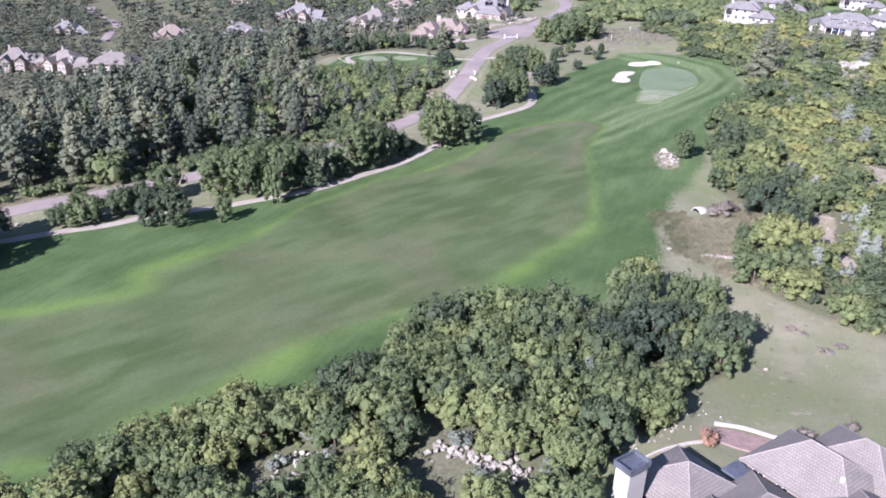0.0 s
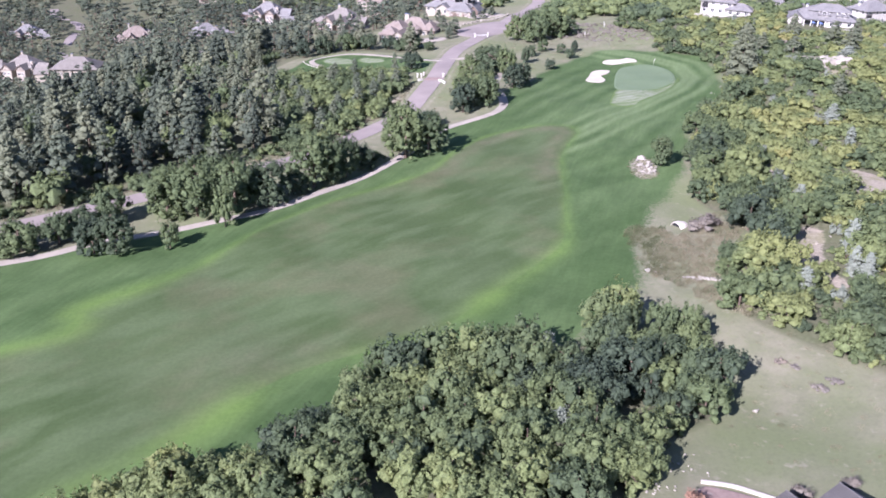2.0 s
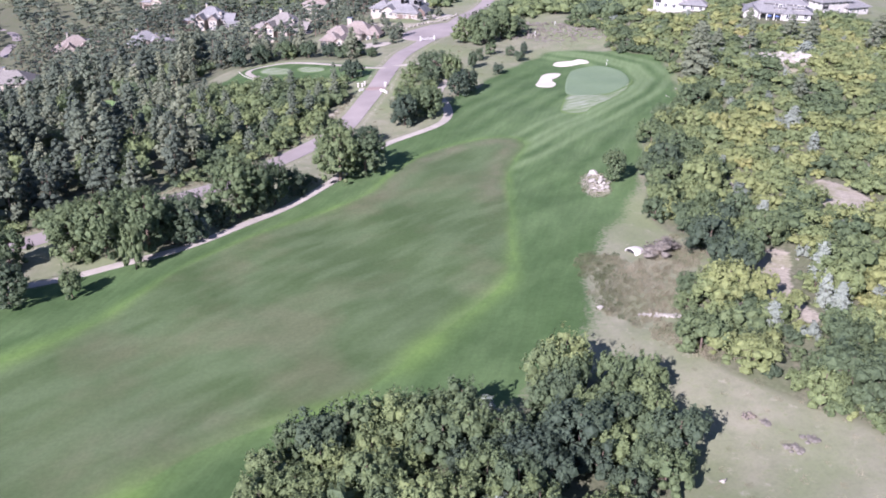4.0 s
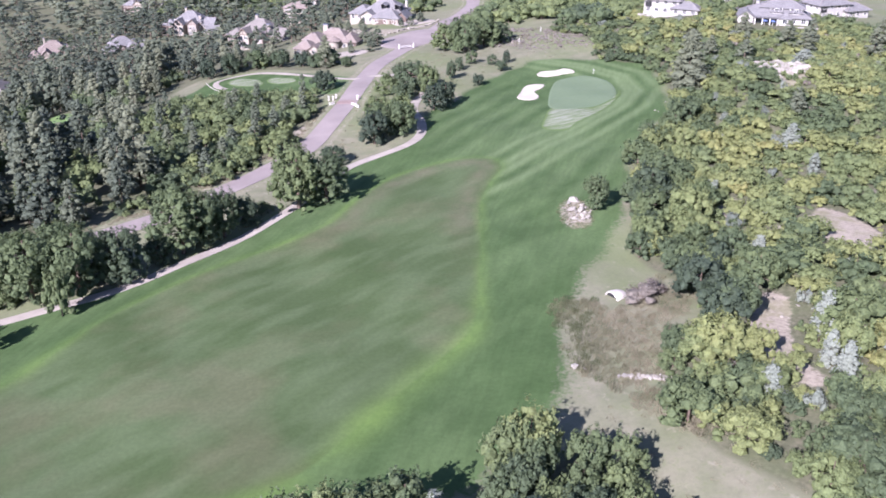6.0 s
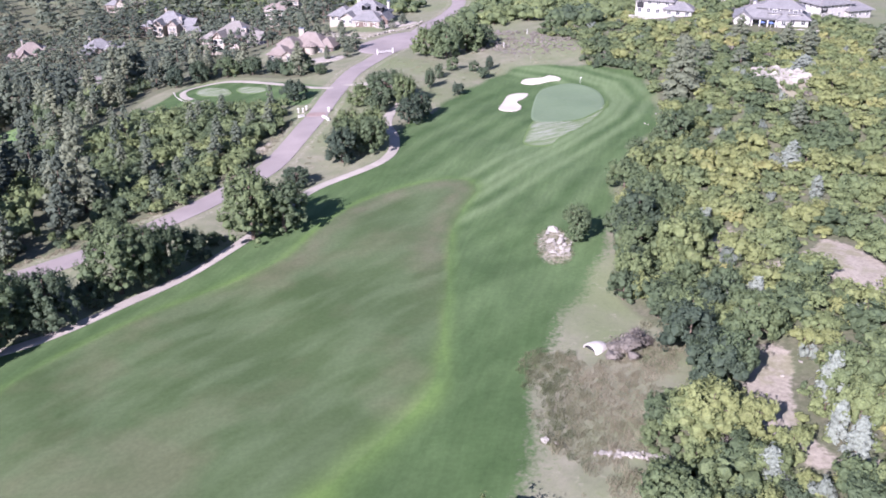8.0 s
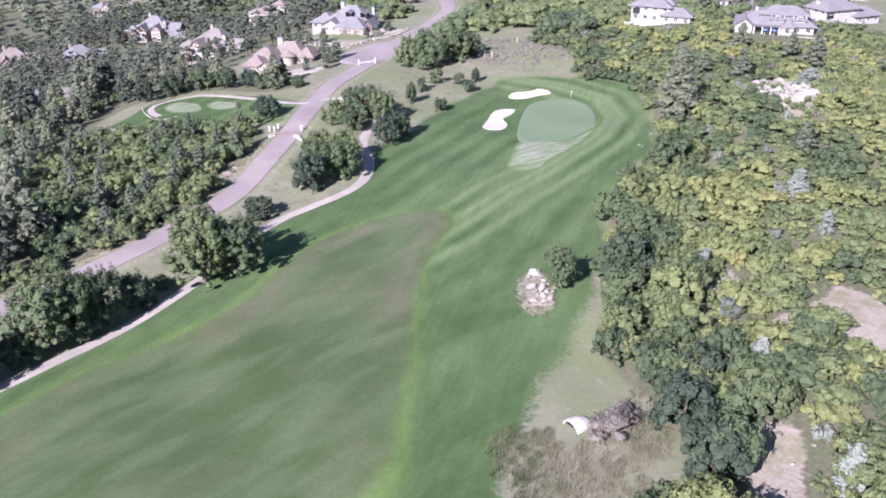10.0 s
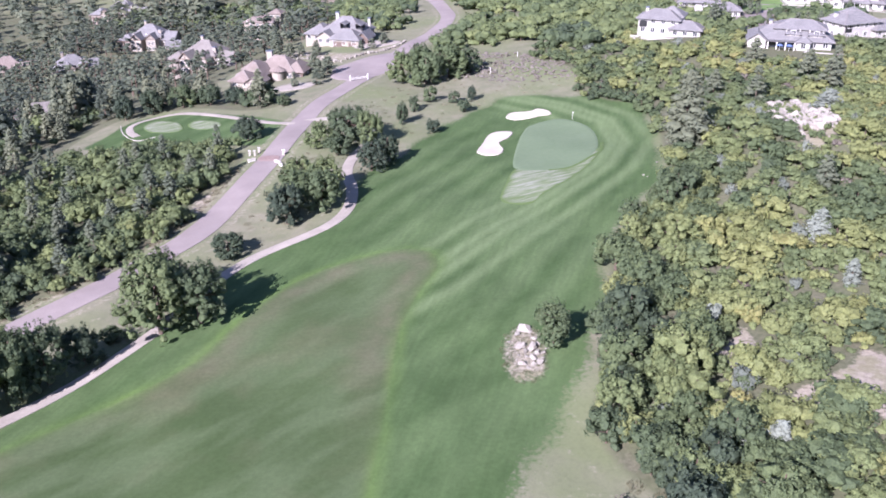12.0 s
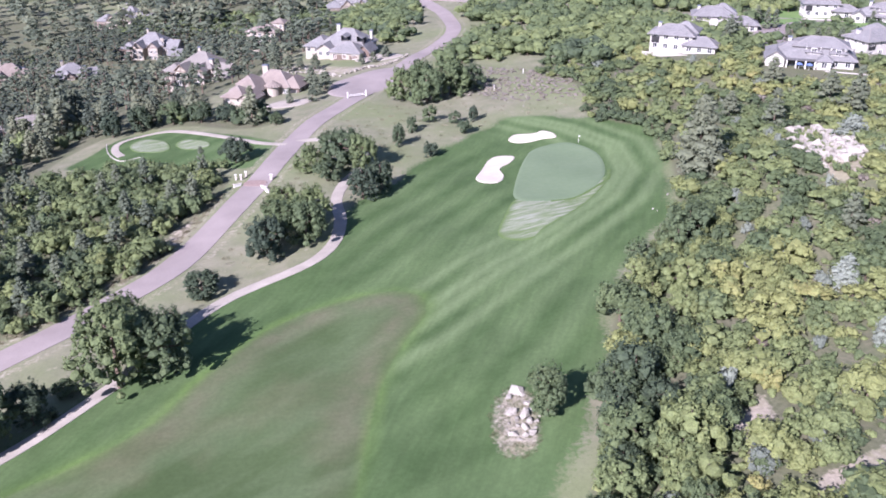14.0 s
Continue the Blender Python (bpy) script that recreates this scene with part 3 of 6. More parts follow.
def tube(a, b, ra, rb, bend):
    """A tapered, bent six-sided limb, as triangles."""
    a, b = np.array(a, float), np.array(b, float)
    d = b - a
    u = np.cross(d, (0.3, 0.9, 0.1))
    u /= np.linalg.norm(u)
    w = np.cross(d, u)
    w /= np.linalg.norm(w)
    t = np.linspace(0, 1, 4)
    c = a + d * t[:, None] + np.array(bend) * np.sin(t * math.pi)[:, None]
    r = ra + (rb - ra) * t
    g2 = np.arange(6) * math.pi / 3
    v = c[:, None] + r[:, None, None] * (np.cos(g2)[None, :, None] * u + np.sin(g2)[None, :, None] * w)
    i = np.arange(3)[:, None] * 6 + np.arange(6)
    j = np.arange(3)[:, None] * 6 + (np.arange(6) + 1) % 6
    q = np.stack([i, j, j + 6, i + 6], -1).reshape(-1, 4)
    return v.reshape(-1, 3), np.vstack([q[:, [0, 1, 2]], q[:, [0, 2, 3]]])


def trunk_verts(r0, h, limbs, rg, spread):
    """A trunk and its limbs, each a tube of its own."""
    out = [tube((0, 0, -0.4), (rg.uniform(-0.1, 0.1), rg.uniform(-0.1, 0.1), h), r0, r0 * 0.3, (rg.uniform(-0.12, 0.12), rg.uniform(-0.12, 0.12), 0))]
    for i in range(limbs):
        a = i * 2.4 + rg.uniform(-0.4, 0.4)
        z = h * rg.uniform(0.35, 0.75)
        out.append(tube((0, 0, z), (math.cos(a) * spread, math.sin(a) * spread, z + h * rg.uniform(0.08, 0.25)), r0 * 0.5, r0 * 0.14, (0, 0, 0.1)))
    return out


KINDS = {}


def kind_of(name, crown, foliage_mat, width, height, trunk, tone, limbs=4, variants=4):
    """Prepares shared crowns and trunks, in metres, for a kind of tree."""
    made = []
    for i in range(variants):
        rg = np.random.default_rng(100 + i + 17 * len(KINDS))
        q = crown(rg) * np.array([width / 2, width / 2, height, 1, 1, 1])
        made.append((q, trunk_verts(trunk, height * 0.8, limbs, rg, width * 0.3)))
    KINDS[name] = (made, foliage_mat, tone)


def size_of(s, w):
    return s / (w / 2)


def stretched(f, w, h):
    """A crown whose lumps and sprays keep their shape when it is scaled to w by h."""
    def squeeze(q, corners):
        q = q.reshape(-1, corners, 6)
        mid = q.mean(1, keepdims=True)
        return (mid + (q - mid) * np.array([1, 1, w / 2 / h, 1, 1, 1])).reshape(-1, 6)

    def crown(rg):
        core, tufts, faces = f(rg)
        return np.vstack([squeeze(core, faces * 3) if faces else core, squeeze(tufts, 3)])
    return crown


def add_kind(name, f, mat, w, h, trunk, tone, limbs=4, variants=4):
    kind_of(name, stretched(f, w, h), mat, w, h, trunk, tone, limbs, variants)


add_kind("oak", lambda r: oak_crown(r, 1500, size_of(0.13, 6), 34, 0.1, 4, 1), M_OAK, 6, 5.2, 0.16, 0.35, 3, 8)
add_kind("shrub", lambda r: oak_crown(r, 560, size_of(0.13, 4), 14, 0.05, 4, 1), M_OAK, 4, 3.0, 0.08, 0.6, 0, 8)
add_kind("mid_shrub", lambda r: oak_crown(r, 290, size_of(0.155, 4), 10, 0.05, 4, 1), M_OAK, 4, 3.0, 0.08, 0.6, 0, 8)
add_kind("big_oak", lambda r: oak_crown(r, 3800, size_of(0.16, 10), 75, 0.08, 4, 1), M_OAK, 10, 9, 0.3, 0.2, 6, 6)
add_kind("tall_oak", lambda r: oak_crown(r, 4200, size_of(0.16, 10), 90, 0.06, 4, 1), M_OAK, 10, 12.5, 0.34, 0.3, 6, 5)
add_kind("pine", lambda r: pine_crown(r, 820, size_of(0.3, 7), 8, 0.1, 0.1), M_PINE, 7, 13, 0.2, 0.5, 0, 6)
add_kind("far_pine", lambda r: pine_crown(r, 70, size_of(0.6, 7), 2, 0.16), M_PINE, 7, 11, 0.2, 0.5, 0, 4)
add_kind("horizon_pine", lambda r: pine_crown(r, 80, size_of(1.15, 9), 4, 0.08, solid=0), M_PINE, 9, 11, 0.2, 0.5, 0, 3)
add_kind("spruce", lambda r: pine_crown(r, 1200, size_of(0.2, 3.4), 12, 0.03, 0.04, 0.25), M_SPRUCE, 3.4, 6, 0.12, 0.5, 0, 3)
add_kind("big_pine", lambda r: pine_crown(r, 3600, size_of(0.36, 9), 20, 0.05, 0.05), M_PINE, 9, 16, 0.35, 0.45, 0, 2)
add_kind("spruce_bush", lambda r: oak_crown(r, 500, size_of(0.12, 3), 8, 0.05, 6, 1), M_SPRUCE, 3, 2.2, 0.06, 0.3, 3, 3)
add_kind("dry_bush", lambda r: oak_crown(r, 700, size_of(0.09, 4), 9, 0.05, 7, 1), M_DRY, 4, 2.6, 0.06, 0.4, 5, 3)
add_kind("far_shrub", lambda r: oak_crown(r, 60, size_of(0.24, 5), 5, 0.05, 4, 1), M_OAK, 5, 3.4, 0.1, 0.5, 0, 6)
add_kind("weeds", lambda r: blades(r, 120, 0.03), M_WEED, 2, 1.0, 0.02, 0.4, 0, 5)
add_kind("low_growth", lambda r: oak_crown(r, 30, size_of(0.1, 2), 2, 0.02, 4, 1), M_OAK, 2, 1.0, 0.02, 0.4, 0, 5)
add_kind("brush", lambda r: oak_crown(r, 60, size_of(0.09, 2), 3, 0.02, 3, 1), M_DRY, 2, 1.0, 0.02, 0.4, 0, 5)
TREES = {}


def tree(name, label, category, kind, x, y, width, height, tone=None, group=""):
    """One tree or bush as a thing of its own, with a trunk and a crown."""
    made, mat, usual = KINDS[kind]
    tone = usual if tone is None else tone
    v = int(rng.integers(len(made)))
    key = (kind, v, round(tone, 1))
    q, tubes = made[v]
    if key not in TREES:
        c = mesh_of(name + "_crown", q[:, :3], np.arange(len(q)).reshape(-1, 3), [mat], attributes={"tone": np.full(len(q), round(tone, 1))}, normals=q[:, 3:])
        t = [mesh_of(name + "_wood", tv, tf, [M_BARK], shade=True) for tv, tf in tubes]
        TREES[key] = (c, t, np.ptp(q[:, 0]), q[:, 2].max())
    c, t, w0, h0 = TREES[key]
    top = tagged(new(name), label, category, group)
    top.matrix_basis = Matrix.LocRotScale((x, y, float(terrain(x, y)) - 0.05), Euler((0, 0, rng.uniform(0, 6.28))), (width / w0, width / w0, height / h0))
    for part_name, me in (("crown", c), ("trunk", t[0]), *(("limb", limb) for limb in t[1:])):
        ob = new(part_name, me)
        ob.parent = top
    return top


def woods(name, kind, places, label, category):
    """Plants past counting, joined into one object."""
    made, mat, usual = KINDS[kind]
    vs, fs, ns, tones, slots, base = [], [], [], [], [], 0
    for x, y, w, h, tone in places:
        q, tubes = made[int(rng.integers(len(made)))]
        tv, tf = tubes[0]
        a = rng.uniform(0, 6.28)
        turn = np.array([[math.cos(a), -math.sin(a), 0], [math.sin(a), math.cos(a), 0], [0, 0, 1]])
        s = np.array([w / np.ptp(q[:, 0]), w / np.ptp(q[:, 0]), h / q[:, 2].max()])
        at = np.array([x, y, float(terrain(x, y)) - 0.05])
        v = np.vstack([q[:, :3], tv]) @ turn.T * s + at
        ns.append(np.vstack([q[:, 3:], tv / (np.linalg.norm(tv[:, :2], axis=1)[:, None] + 0.05) * np.array([1, 1, 0])]) @ turn.T)
        vs.append(v)
        fs.append(np.vstack([np.arange(len(q)).reshape(-1, 3), tf + len(q)]) + base)
        slots.append(np.concatenate([np.zeros(len(q) // 3, int), np.ones(len(tf), int)]))
        tones.append(np.full(len(v), tone))
        base += len(v)
    me = mesh_of(name, np.vstack(vs), np.vstack(fs), [mat, M_BARK], attributes={"tone": np.concatenate(tones)}, slots=np.concatenate(slots), normals=np.vstack(ns))
    return tagged(new(name, me), label, category, kind="stuff")


def scatter(shape, gap, limit=100000, keep=None):
    """Places inside an outline, no two nearer than about gap."""
    shape = np.asarray(shape)
    lo, hi = shape.min(0), shape.max(0)
    nx, ny = int((hi[0] - lo[0]) / gap) + 1, int((hi[1] - lo[1]) / gap) + 1
    x, y = np.meshgrid(lo[0] + np.arange(nx) * gap, lo[1] + np.arange(ny) * gap)
    x = x + (np.arange(ny) % 2)[:, None] * gap * 0.5 + rng.uniform(-0.38, 0.38, x.shape) * gap
    y = y + rng.uniform(-0.38, 0.38, y.shape) * gap
    x, y = x.ravel(), y.ravel()
    ok = inside(x, y, shape) > 0
    if keep is not None:
        ok &= keep(x, y)
    return np.stack([x[ok], y[ok]], -1)[:limit]


def patchy(x, y, scale=0.03):
    return np.array([noise.noise((a * scale, b * scale, 3.3)) for a, b in zip(x, y)])


def east_of_view_edge(x, y):
    """East of the left edge of the camera's view, with a margin."""
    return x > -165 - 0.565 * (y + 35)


def clear(x, y):
    """Off the paving, the bare soil and the house plots."""
    ok = (near_line(x, y, ROAD) > 5.5) & (near_line(x, y, PATHWAY) > 3) & (near_line(x, y, VALLEY_ROAD) > 8)
    for s in SOILS:
        ok &= inside(x, y, s) < -0.5
    for hx, hy, hr, ahead in PLOTS:
        ok &= (np.hypot(x - hx, y - hy) > hr) & (np.hypot(x - hx * (1 - 0.04 * ahead), y - hy + ahead * hr) > hr)
    return ok


FAR_ROAD = curve([(-24, 380), (10, 330), (43, 300), (75, 277), (112, 262), (150, 250), (220, 230)], 4)
VALLEY_ROAD = curve([(-405, 590), (-389, 558), (-353, 520), (-338, 466), (-327, 428), (-311, 407), (-297, 403), (-285, 412)], 4)
FAR_STREET = curve([(98, 203), (101, 216), (106, 232), (118, 244), (135, 252)], 3)
PLOTS = [(-47, 241, 16, 0.9), (-102, 246, 15, 1.0), (-68, 183, 17, 0.8), (-97, 352, 13, 1.6), (-176, 414, 18, 1.4), (-206, 372, 14, 0.9), (66, 190, 12, 0.6), (96, 166, 15, 0.5), (92, 240, 12, 0.4), (126, 186, 13, 0.4), (139, 262, 12, 0.5), (156, 250, 12, 0.4),
         (-280, 345, 20, 1.8), (-318, 352, 16, 1.2), (-350, 352, 13, 1.0), (-285, 462, 18, 1.4), (-372, 470, 14, 1.4), (-162, 226, 9, 0.8), (-255, 604, 22, 1.2), (-66, 466, 14, 0.8), (97, 203, 9, 0.0), (104, 222, 10, 0.0), (120, 240, 10, 0.0), (140, 232, 9, 0.0), (-10, -122, 16, 0.0)]

# ---- trees, one by one ----
LEFT_SCRUB = ring([(-84, 30), (-75.4, 42), (-67.5, 56), (-63, 68), (-61.2, 86), (-58.5, 100), (-66, 108), (-85, 110), (-104, 112), (-112, 95), (-108, 70), (-96, 52), (-92, 38)])
PINES = ring([(-340, -140), (-250, -84), (-190, -47), (-160, -28), (-130, -8), (-104, 14), (-91, 27), (-94, 48), (-106, 68), (-113, 92), (-112, 118), (-118, 140), (-112, 158), (-84, 158), (-66, 148), (-57, 152), (-80, 178), (-90, 205), (-74, 222),
              (-66, 262), (-60, 330), (-120, 430), (-300, 520), (-520, 520), (-520, 50)])
LAWN_TWO = ring([(-161, 128), (-161, 147), (-154, 152), (-138.5, 122), (-133, 106), (-141, 102), (-148, 104)])
LAWN_THREE = ring([(-268, 176), (-260, 187), (-245, 174), (-221, 128), (-225, 117), (-240, 126)])
KNOLL_ROCKS = np.array([(-47, -113.5), (-43, -115), (-40, -116.5), (-36.5, -118)])
KNOLL_GAP = np.array([(-25, -76), (-23, -80), (-20, -86.5), (-17.8, -95)])
KNOLL_ROCKS_TWO = np.array([(-64, -111), (-62, -115), (-66, -119)])

# low tones at (-50, 46), (-63.8, 10.6), (-77, -4.4) put neighbours' shade into leaves
for x, y, w, h, t in [(-54.5, 18, 11, 15, 0.36), (-49, 20.5, 10.5, 11.5, 0.4), (-56, 27, 9, 11, 0.35), (-50, 46, 8.5, 4.6, 0.1), (-73.6, -0.6, 11, 13.6, 0.3), (-69.6, 2.4, 7.6, 11.6, 0.28), (-72, 5.8, 8, 11, 0.28), (-67.4, 6.4, 7.6, 10.6, 0.24), (-63.8, 10.6, 6.4, 7, 0.15), (-61.8, 17, 5, 2.6, 0.3),
                      (-41, 58.5, 9, 9, 0.15), (-34.8, 64, 9.5, 9.6, 0.18), (-40.5, 67.5, 8, 9, 0.2), (-35, 72.5, 8, 9.4, 0.28), (-41, 76, 7.5, 8.4, 0.5), (-39.5, 103, 8, 7, 0.3), (-33, 108, 10.5, 9.6, 0.25), (-35, 97, 7, 5.5, 0.2), (-26, 85.6, 6.4, 8, 0.12), (-22.6, 91, 6, 7.6, 0.1),
                      (-129, -35.6, 7, 5, 0.35), (-125, -33, 8.5, 6.6, 0.3), (-119, -29.6, 8, 7.4, 0.3), (-116, -25.6, 8, 7, 0.25), (-110, -34.6, 8, 8.4, 0.2), (-105.4, -35.2, 8.6, 9.4, 0.2),
                      (-102, -15.5, 10.5, 11.4, 0.28), (-95.4, -16, 12, 13.4, 0.25), (-88, -14, 12, 13, 0.28), (-81.6, -11, 9.5, 10.6, 0.25), (-94, -7, 11, 11, 0.25), (-104, -8, 10, 10, 0.3), (-86, -6.5, 9, 9, 0.2), (-77, -4.4, 6.5, 5.4, 0.12), (-113, -18, 9, 8, 0.3),
                      (-140, -47, 12, 11, 0.15), (-147, -50, 12, 11, 0.15), (-151, -44, 11, 10, 0.15), (-139.5, -58, 14, 14, 0.15), (-146, -60, 14, 15, 0.15), (-153, -56, 13, 13, 0.15)]:
    tree("broad_oak", "broad dark green oak beside the cart path", "tree", "tall_oak" if h > w * 1.05 else "big_oak", x, y, w, h, t, "oaks along the path")
for x, y, w, h in [(-96, -32.4, 4.6, 6), (-87.8, -23, 5, 9)]:
    tree("young_tree", "slender young grey-green tree at the fairway's edge", "tree", "oak", x, y, w, h, 0.3, "young trees at the fairway's edge")
tree("grey_poplar", "upright grey-green tree beside the road", "tree", "big_oak", -27.5, 104, 8.6, 10, 0.4)
for x, y, w, h in [(-21, 165, 11, 10.5), (-14, 161, 11, 11), (-7, 166, 11, 11.5), (-16, 171, 11, 11), (-2, 171, 9, 8)]:
    tree("roadside_oak", "leafy green oak in a clump by the cul-de-sac", "tree", "big_oak", x, y, w, h, 0.3, "oaks by the cul-de-sac")
for x, y, w, h in [(-17.2, 131.5, 3.4, 3.6), (-12.8, 139.4, 4, 3.9), (-6.2, 138.2, 3.2, 3), (-1.3, 139.5, 2.9, 3.6), (-3.8, 129.8, 4.3, 3.1), (-12.2, 113, 4.2, 3), (-20.2, 120.4, 3.7, 4.7)]:
    tree("sapling", "small dark sapling standing in the dry meadow", "tree", "oak", x, y, w, h * 1.3, 0.12, "saplings in the meadow")
tree("small_oak", "small round oak beside the boulders on the fairway", "tree", "tall_oak", 4.0, 4.8, 6.4, 7.8, 0.32)
for x, y, w, h in [(25.4, -46.3, 4.4, 7.5), (23.4, -53.4, 3.2, 5.4), (23.9, -57, 3.9, 5.8), (13.4, -59.7, 4.2, 5), (10.6, -48.7, 3.9, 3.8), (21.4, -19.7, 3.4, 4.6), (51.2, 31.8, 5.7, 5.2), (49.7, 15.9, 3.4, 4.4), (25.8, -20.7, 3.6, 4), (80, 98, 9, 6), (-28, -79, 5, 6)]:
    tree("blue_spruce", "pale blue-grey spruce standing out of the scrub", "tree", "spruce", x, y, w, h, 0.6, "blue spruces in the scrub")
tree("tall_fir", "tall broad grey-green fir at the edge of the green", "tree", "big_pine", 43, 84, 12.5, 17, 0.75)
for x, y, w, h in [(57.3, 45.7, 5.2, 7), (68, 112, 7.5, 10), (89.8, 121, 7.7, 9), (86, 126, 8, 10), (79, 146, 6.7, 8), (96, 132, 7, 9), (60, 120, 6, 8), (110, 118, 7, 10), (118, 130, 7, 10)]:
    tree("slope_pine", "dark ponderosa pine on the scrub slope", "tree", "pine", x, y, w, h, 0.8, "pines on the slope")
for x, y, w, h in [(-59.5, 116, 8.5, 6.5), (-79, 158, 9, 7), (-62, 152, 9, 7), (-71, 156, 8, 6), (-88, 161, 8, 7.5), (-97, 158.5, 8, 8), (-104, 155, 8, 8), (-55, 146, 5, 4)]:
    tree("lawn_oak", "low dark oak on the practice lawn", "tree", "big_oak", x, y, w, h, 0.1)
for x, y, w, h, t in [(4.4, -32.4, 5.4, 3.0, 0.3), (6.6, -29.6, 4.0, 2.4, 0.35), (-3, -107.5, 2.6, 2.2, 0.3), (3, -106, 2.4, 1.8, 0.3), (4.4, -78, 2.2, 0.6, 0.6), (6, -79.4, 1.6, 0.5, 0.6), (7.6, -84.4, 2.6, 0.8, 0.62), (10, -83.4, 2.2, 0.7, 0.62)]:
    tree("bare_bush", "leafless grey-brown bush in dry grass", "bush", "dry_bush", x, y, w, h, t, "bare bushes")
tree("red_bush", "rust-red garden bush beside the patio", "bush", "dry_bush", -14.8, -109.2, 2.6, 2.2, 0.9)

# the thicket of oaks on the knoll
p = scatter(THICKET, 4.1, keep=lambda x, y: (near_line(x, y + 3.2, KNOLL_ROCKS) > 4.6) & (near_line(x, y + 2.0, KNOLL_ROCKS_TWO) > 3.2) & (near_line(x, y, KNOLL_GAP) > 2.3) & (np.hypot(x + 28, y + 79) > 2.5))
tone = 0.24 + 0.34 * patchy(p[:, 0], p[:, 1], 0.07) + rng.normal(0, 0.12, len(p)) + 0.24 * smooth(-p[:, 1], 92, 112) * smooth(-p[:, 0], 20, 40)
for (x, y), t in zip(p, tone):
    s = rng.uniform(0.8, 1.3)
    w = "yellowing" if t > 0.52 else "green"
    tree("scrub_oak", f"bushy {w} scrub oak in a dense thicket", "tree", "oak", x, y, 6.0 * s, (5.6 + 1.2 * smooth(y, -92, -76)) * s, float(np.clip(t, 0.06, 0.62)), "oaks of the thicket")

for x, y, w, h in [(-44, -112.4, 3.2, 2.2), (-38.6, -114.6, 3.4, 2.4), (-41.5, -119.4, 3, 2), (-33.8, -117, 2.6, 2), (-62.6, -108.4, 3.2, 2.2), (-65.2, -114.6, 2.8, 2), (-59.4, -114, 2.8, 2), (-27.6, -96.6, 3.4, 4.4), (-18.4, -82.2, 3.4, 3.6)]:
    tree("pale_shrub", "pale grey-green shrub in the oak thicket", "bush", "spruce_bush", x, y, w, h, 0.3, "pale shrubs of the thicket")

# scrub on the slope: taller oaks along the edge, lower bushes behind
p = scatter(SCRUB, 3.7, keep=lambda x, y: clear(x, y) & (np.hypot(x - 43, y - 84) > 5))
edge = inside(p[:, 0], p[:, 1], SCRUB)
hole = patchy(p[:, 0], p[:, 1], 0.07)
tone = 0.46 + 0.28 * patchy(p[:, 0], p[:, 1], 0.03) + 0.2 * patchy(p[:, 0] + 70, p[:, 1], 0.11) + rng.normal(0, 0.16, len(p)) - 0.18 * (edge < 7)
tall = (rng.uniform(0, 1, len(p)) < 0.75) & (edge < np.where(p[:, 1] < -35, 20, 12)) & (p[:, 1] > -88) & (p[:, 1] < 60) & (p[:, 0] < 34)
ok = (hole > -0.55) | tall
s = np.clip(rng.lognormal(0.02, 0.34, len(p)), 0.45, 1.65)
rows = np.stack([p[:, 0], p[:, 1], 4.0 * s, 3.3 * s, np.clip(tone, 0.12, 0.75)], -1)
# past the right edge of the camera's view the scrub is thinned and coarser
right_of_view = p[:, 0] > 22 + 0.53 * (p[:, 1] + 84)
woods("back_slope_scrub", "far_shrub", rows[ok & ~tall & right_of_view][::4] * np.array([1, 1, 1.1, 0.9, 1]), "thinned oak scrub to the right of the camera's view", "scrub")
far_off = p[:, 1] > 62
# tone raised a tenth: the paleness of haze put into the leaves
woods("upper_scrub", "mid_shrub", rows[ok & ~tall & ~right_of_view & far_off] * np.array([1, 1, 1.2, 0.72, 1.1]), "upper slope of scrub oak turning olive and yellow", "scrub")
woods("oak_scrub", "shrub", rows[ok & ~tall & ~right_of_view & ~far_off] * np.array([1, 1, 1.2, 0.9, 1]), "dense slope of scrub oak turning olive and yellow", "scrub")
for x, y, w, h, t in rows[tall]:
    tree("edge_oak", "scrubby oak along the edge of the fairway", "tree", "oak", x, y, w * 1.3, h * 1.45, float(np.clip(t, 0.15, 0.6)), "oaks at the scrub's edge")
p = scatter(SCRUB, 11, keep=lambda x, y: clear(x, y) & (x < 22 + 0.55 * (y + 84)) & (inside(x, y, SCRUB) > 6))
for i, (x, y) in enumerate(p):
    if i % 3:
        tree("pale_shrub", "pale grey-green shrub standing in the oak scrub", "bush", "spruce_bush", x, y, rng.uniform(2.0, 3.6), rng.uniform(1.8, 3.4), float(rng.uniform(0, 0.5)), "pale shrubs of the slope")
    else:
        tree("bare_shrub", "leafless brown shrub between scrub oaks", "bush", "dry_bush", x, y, rng.uniform(2.0, 3.4), rng.uniform(1.4, 2.4), float(rng.uniform(0.2, 0.6)), "bare shrubs of the slope")
# low growth between the shrubs, and dry brush behind the green
p = scatter(SCRUB, 2.3, keep=lambda x, y: clear(x, y) & (y < 125) & (x < 22 + 0.55 * (y + 84)) & (patchy(x, y, 0.07) < 0.1))
woods("undergrowth", "low_growth", np.stack([p[:, 0], p[:, 1], rng.uniform(1.4, 2.8, len(p)), rng.uniform(0.5, 1.2, len(p)), np.clip(rng.normal(0.5, 0.14, len(p)), 0, 0.7)], -1), "low green and brown growth between scrub oaks", "undergrowth")
p = scatter(ring([(-4.8, 196), (8.5, 196), (22, 183), (33, 171), (30, 150), (13.5, 153), (2, 156), (-4.8, 166)]), 2.3, keep=lambda x, y: patchy(x, y, 0.12) > -0.3)
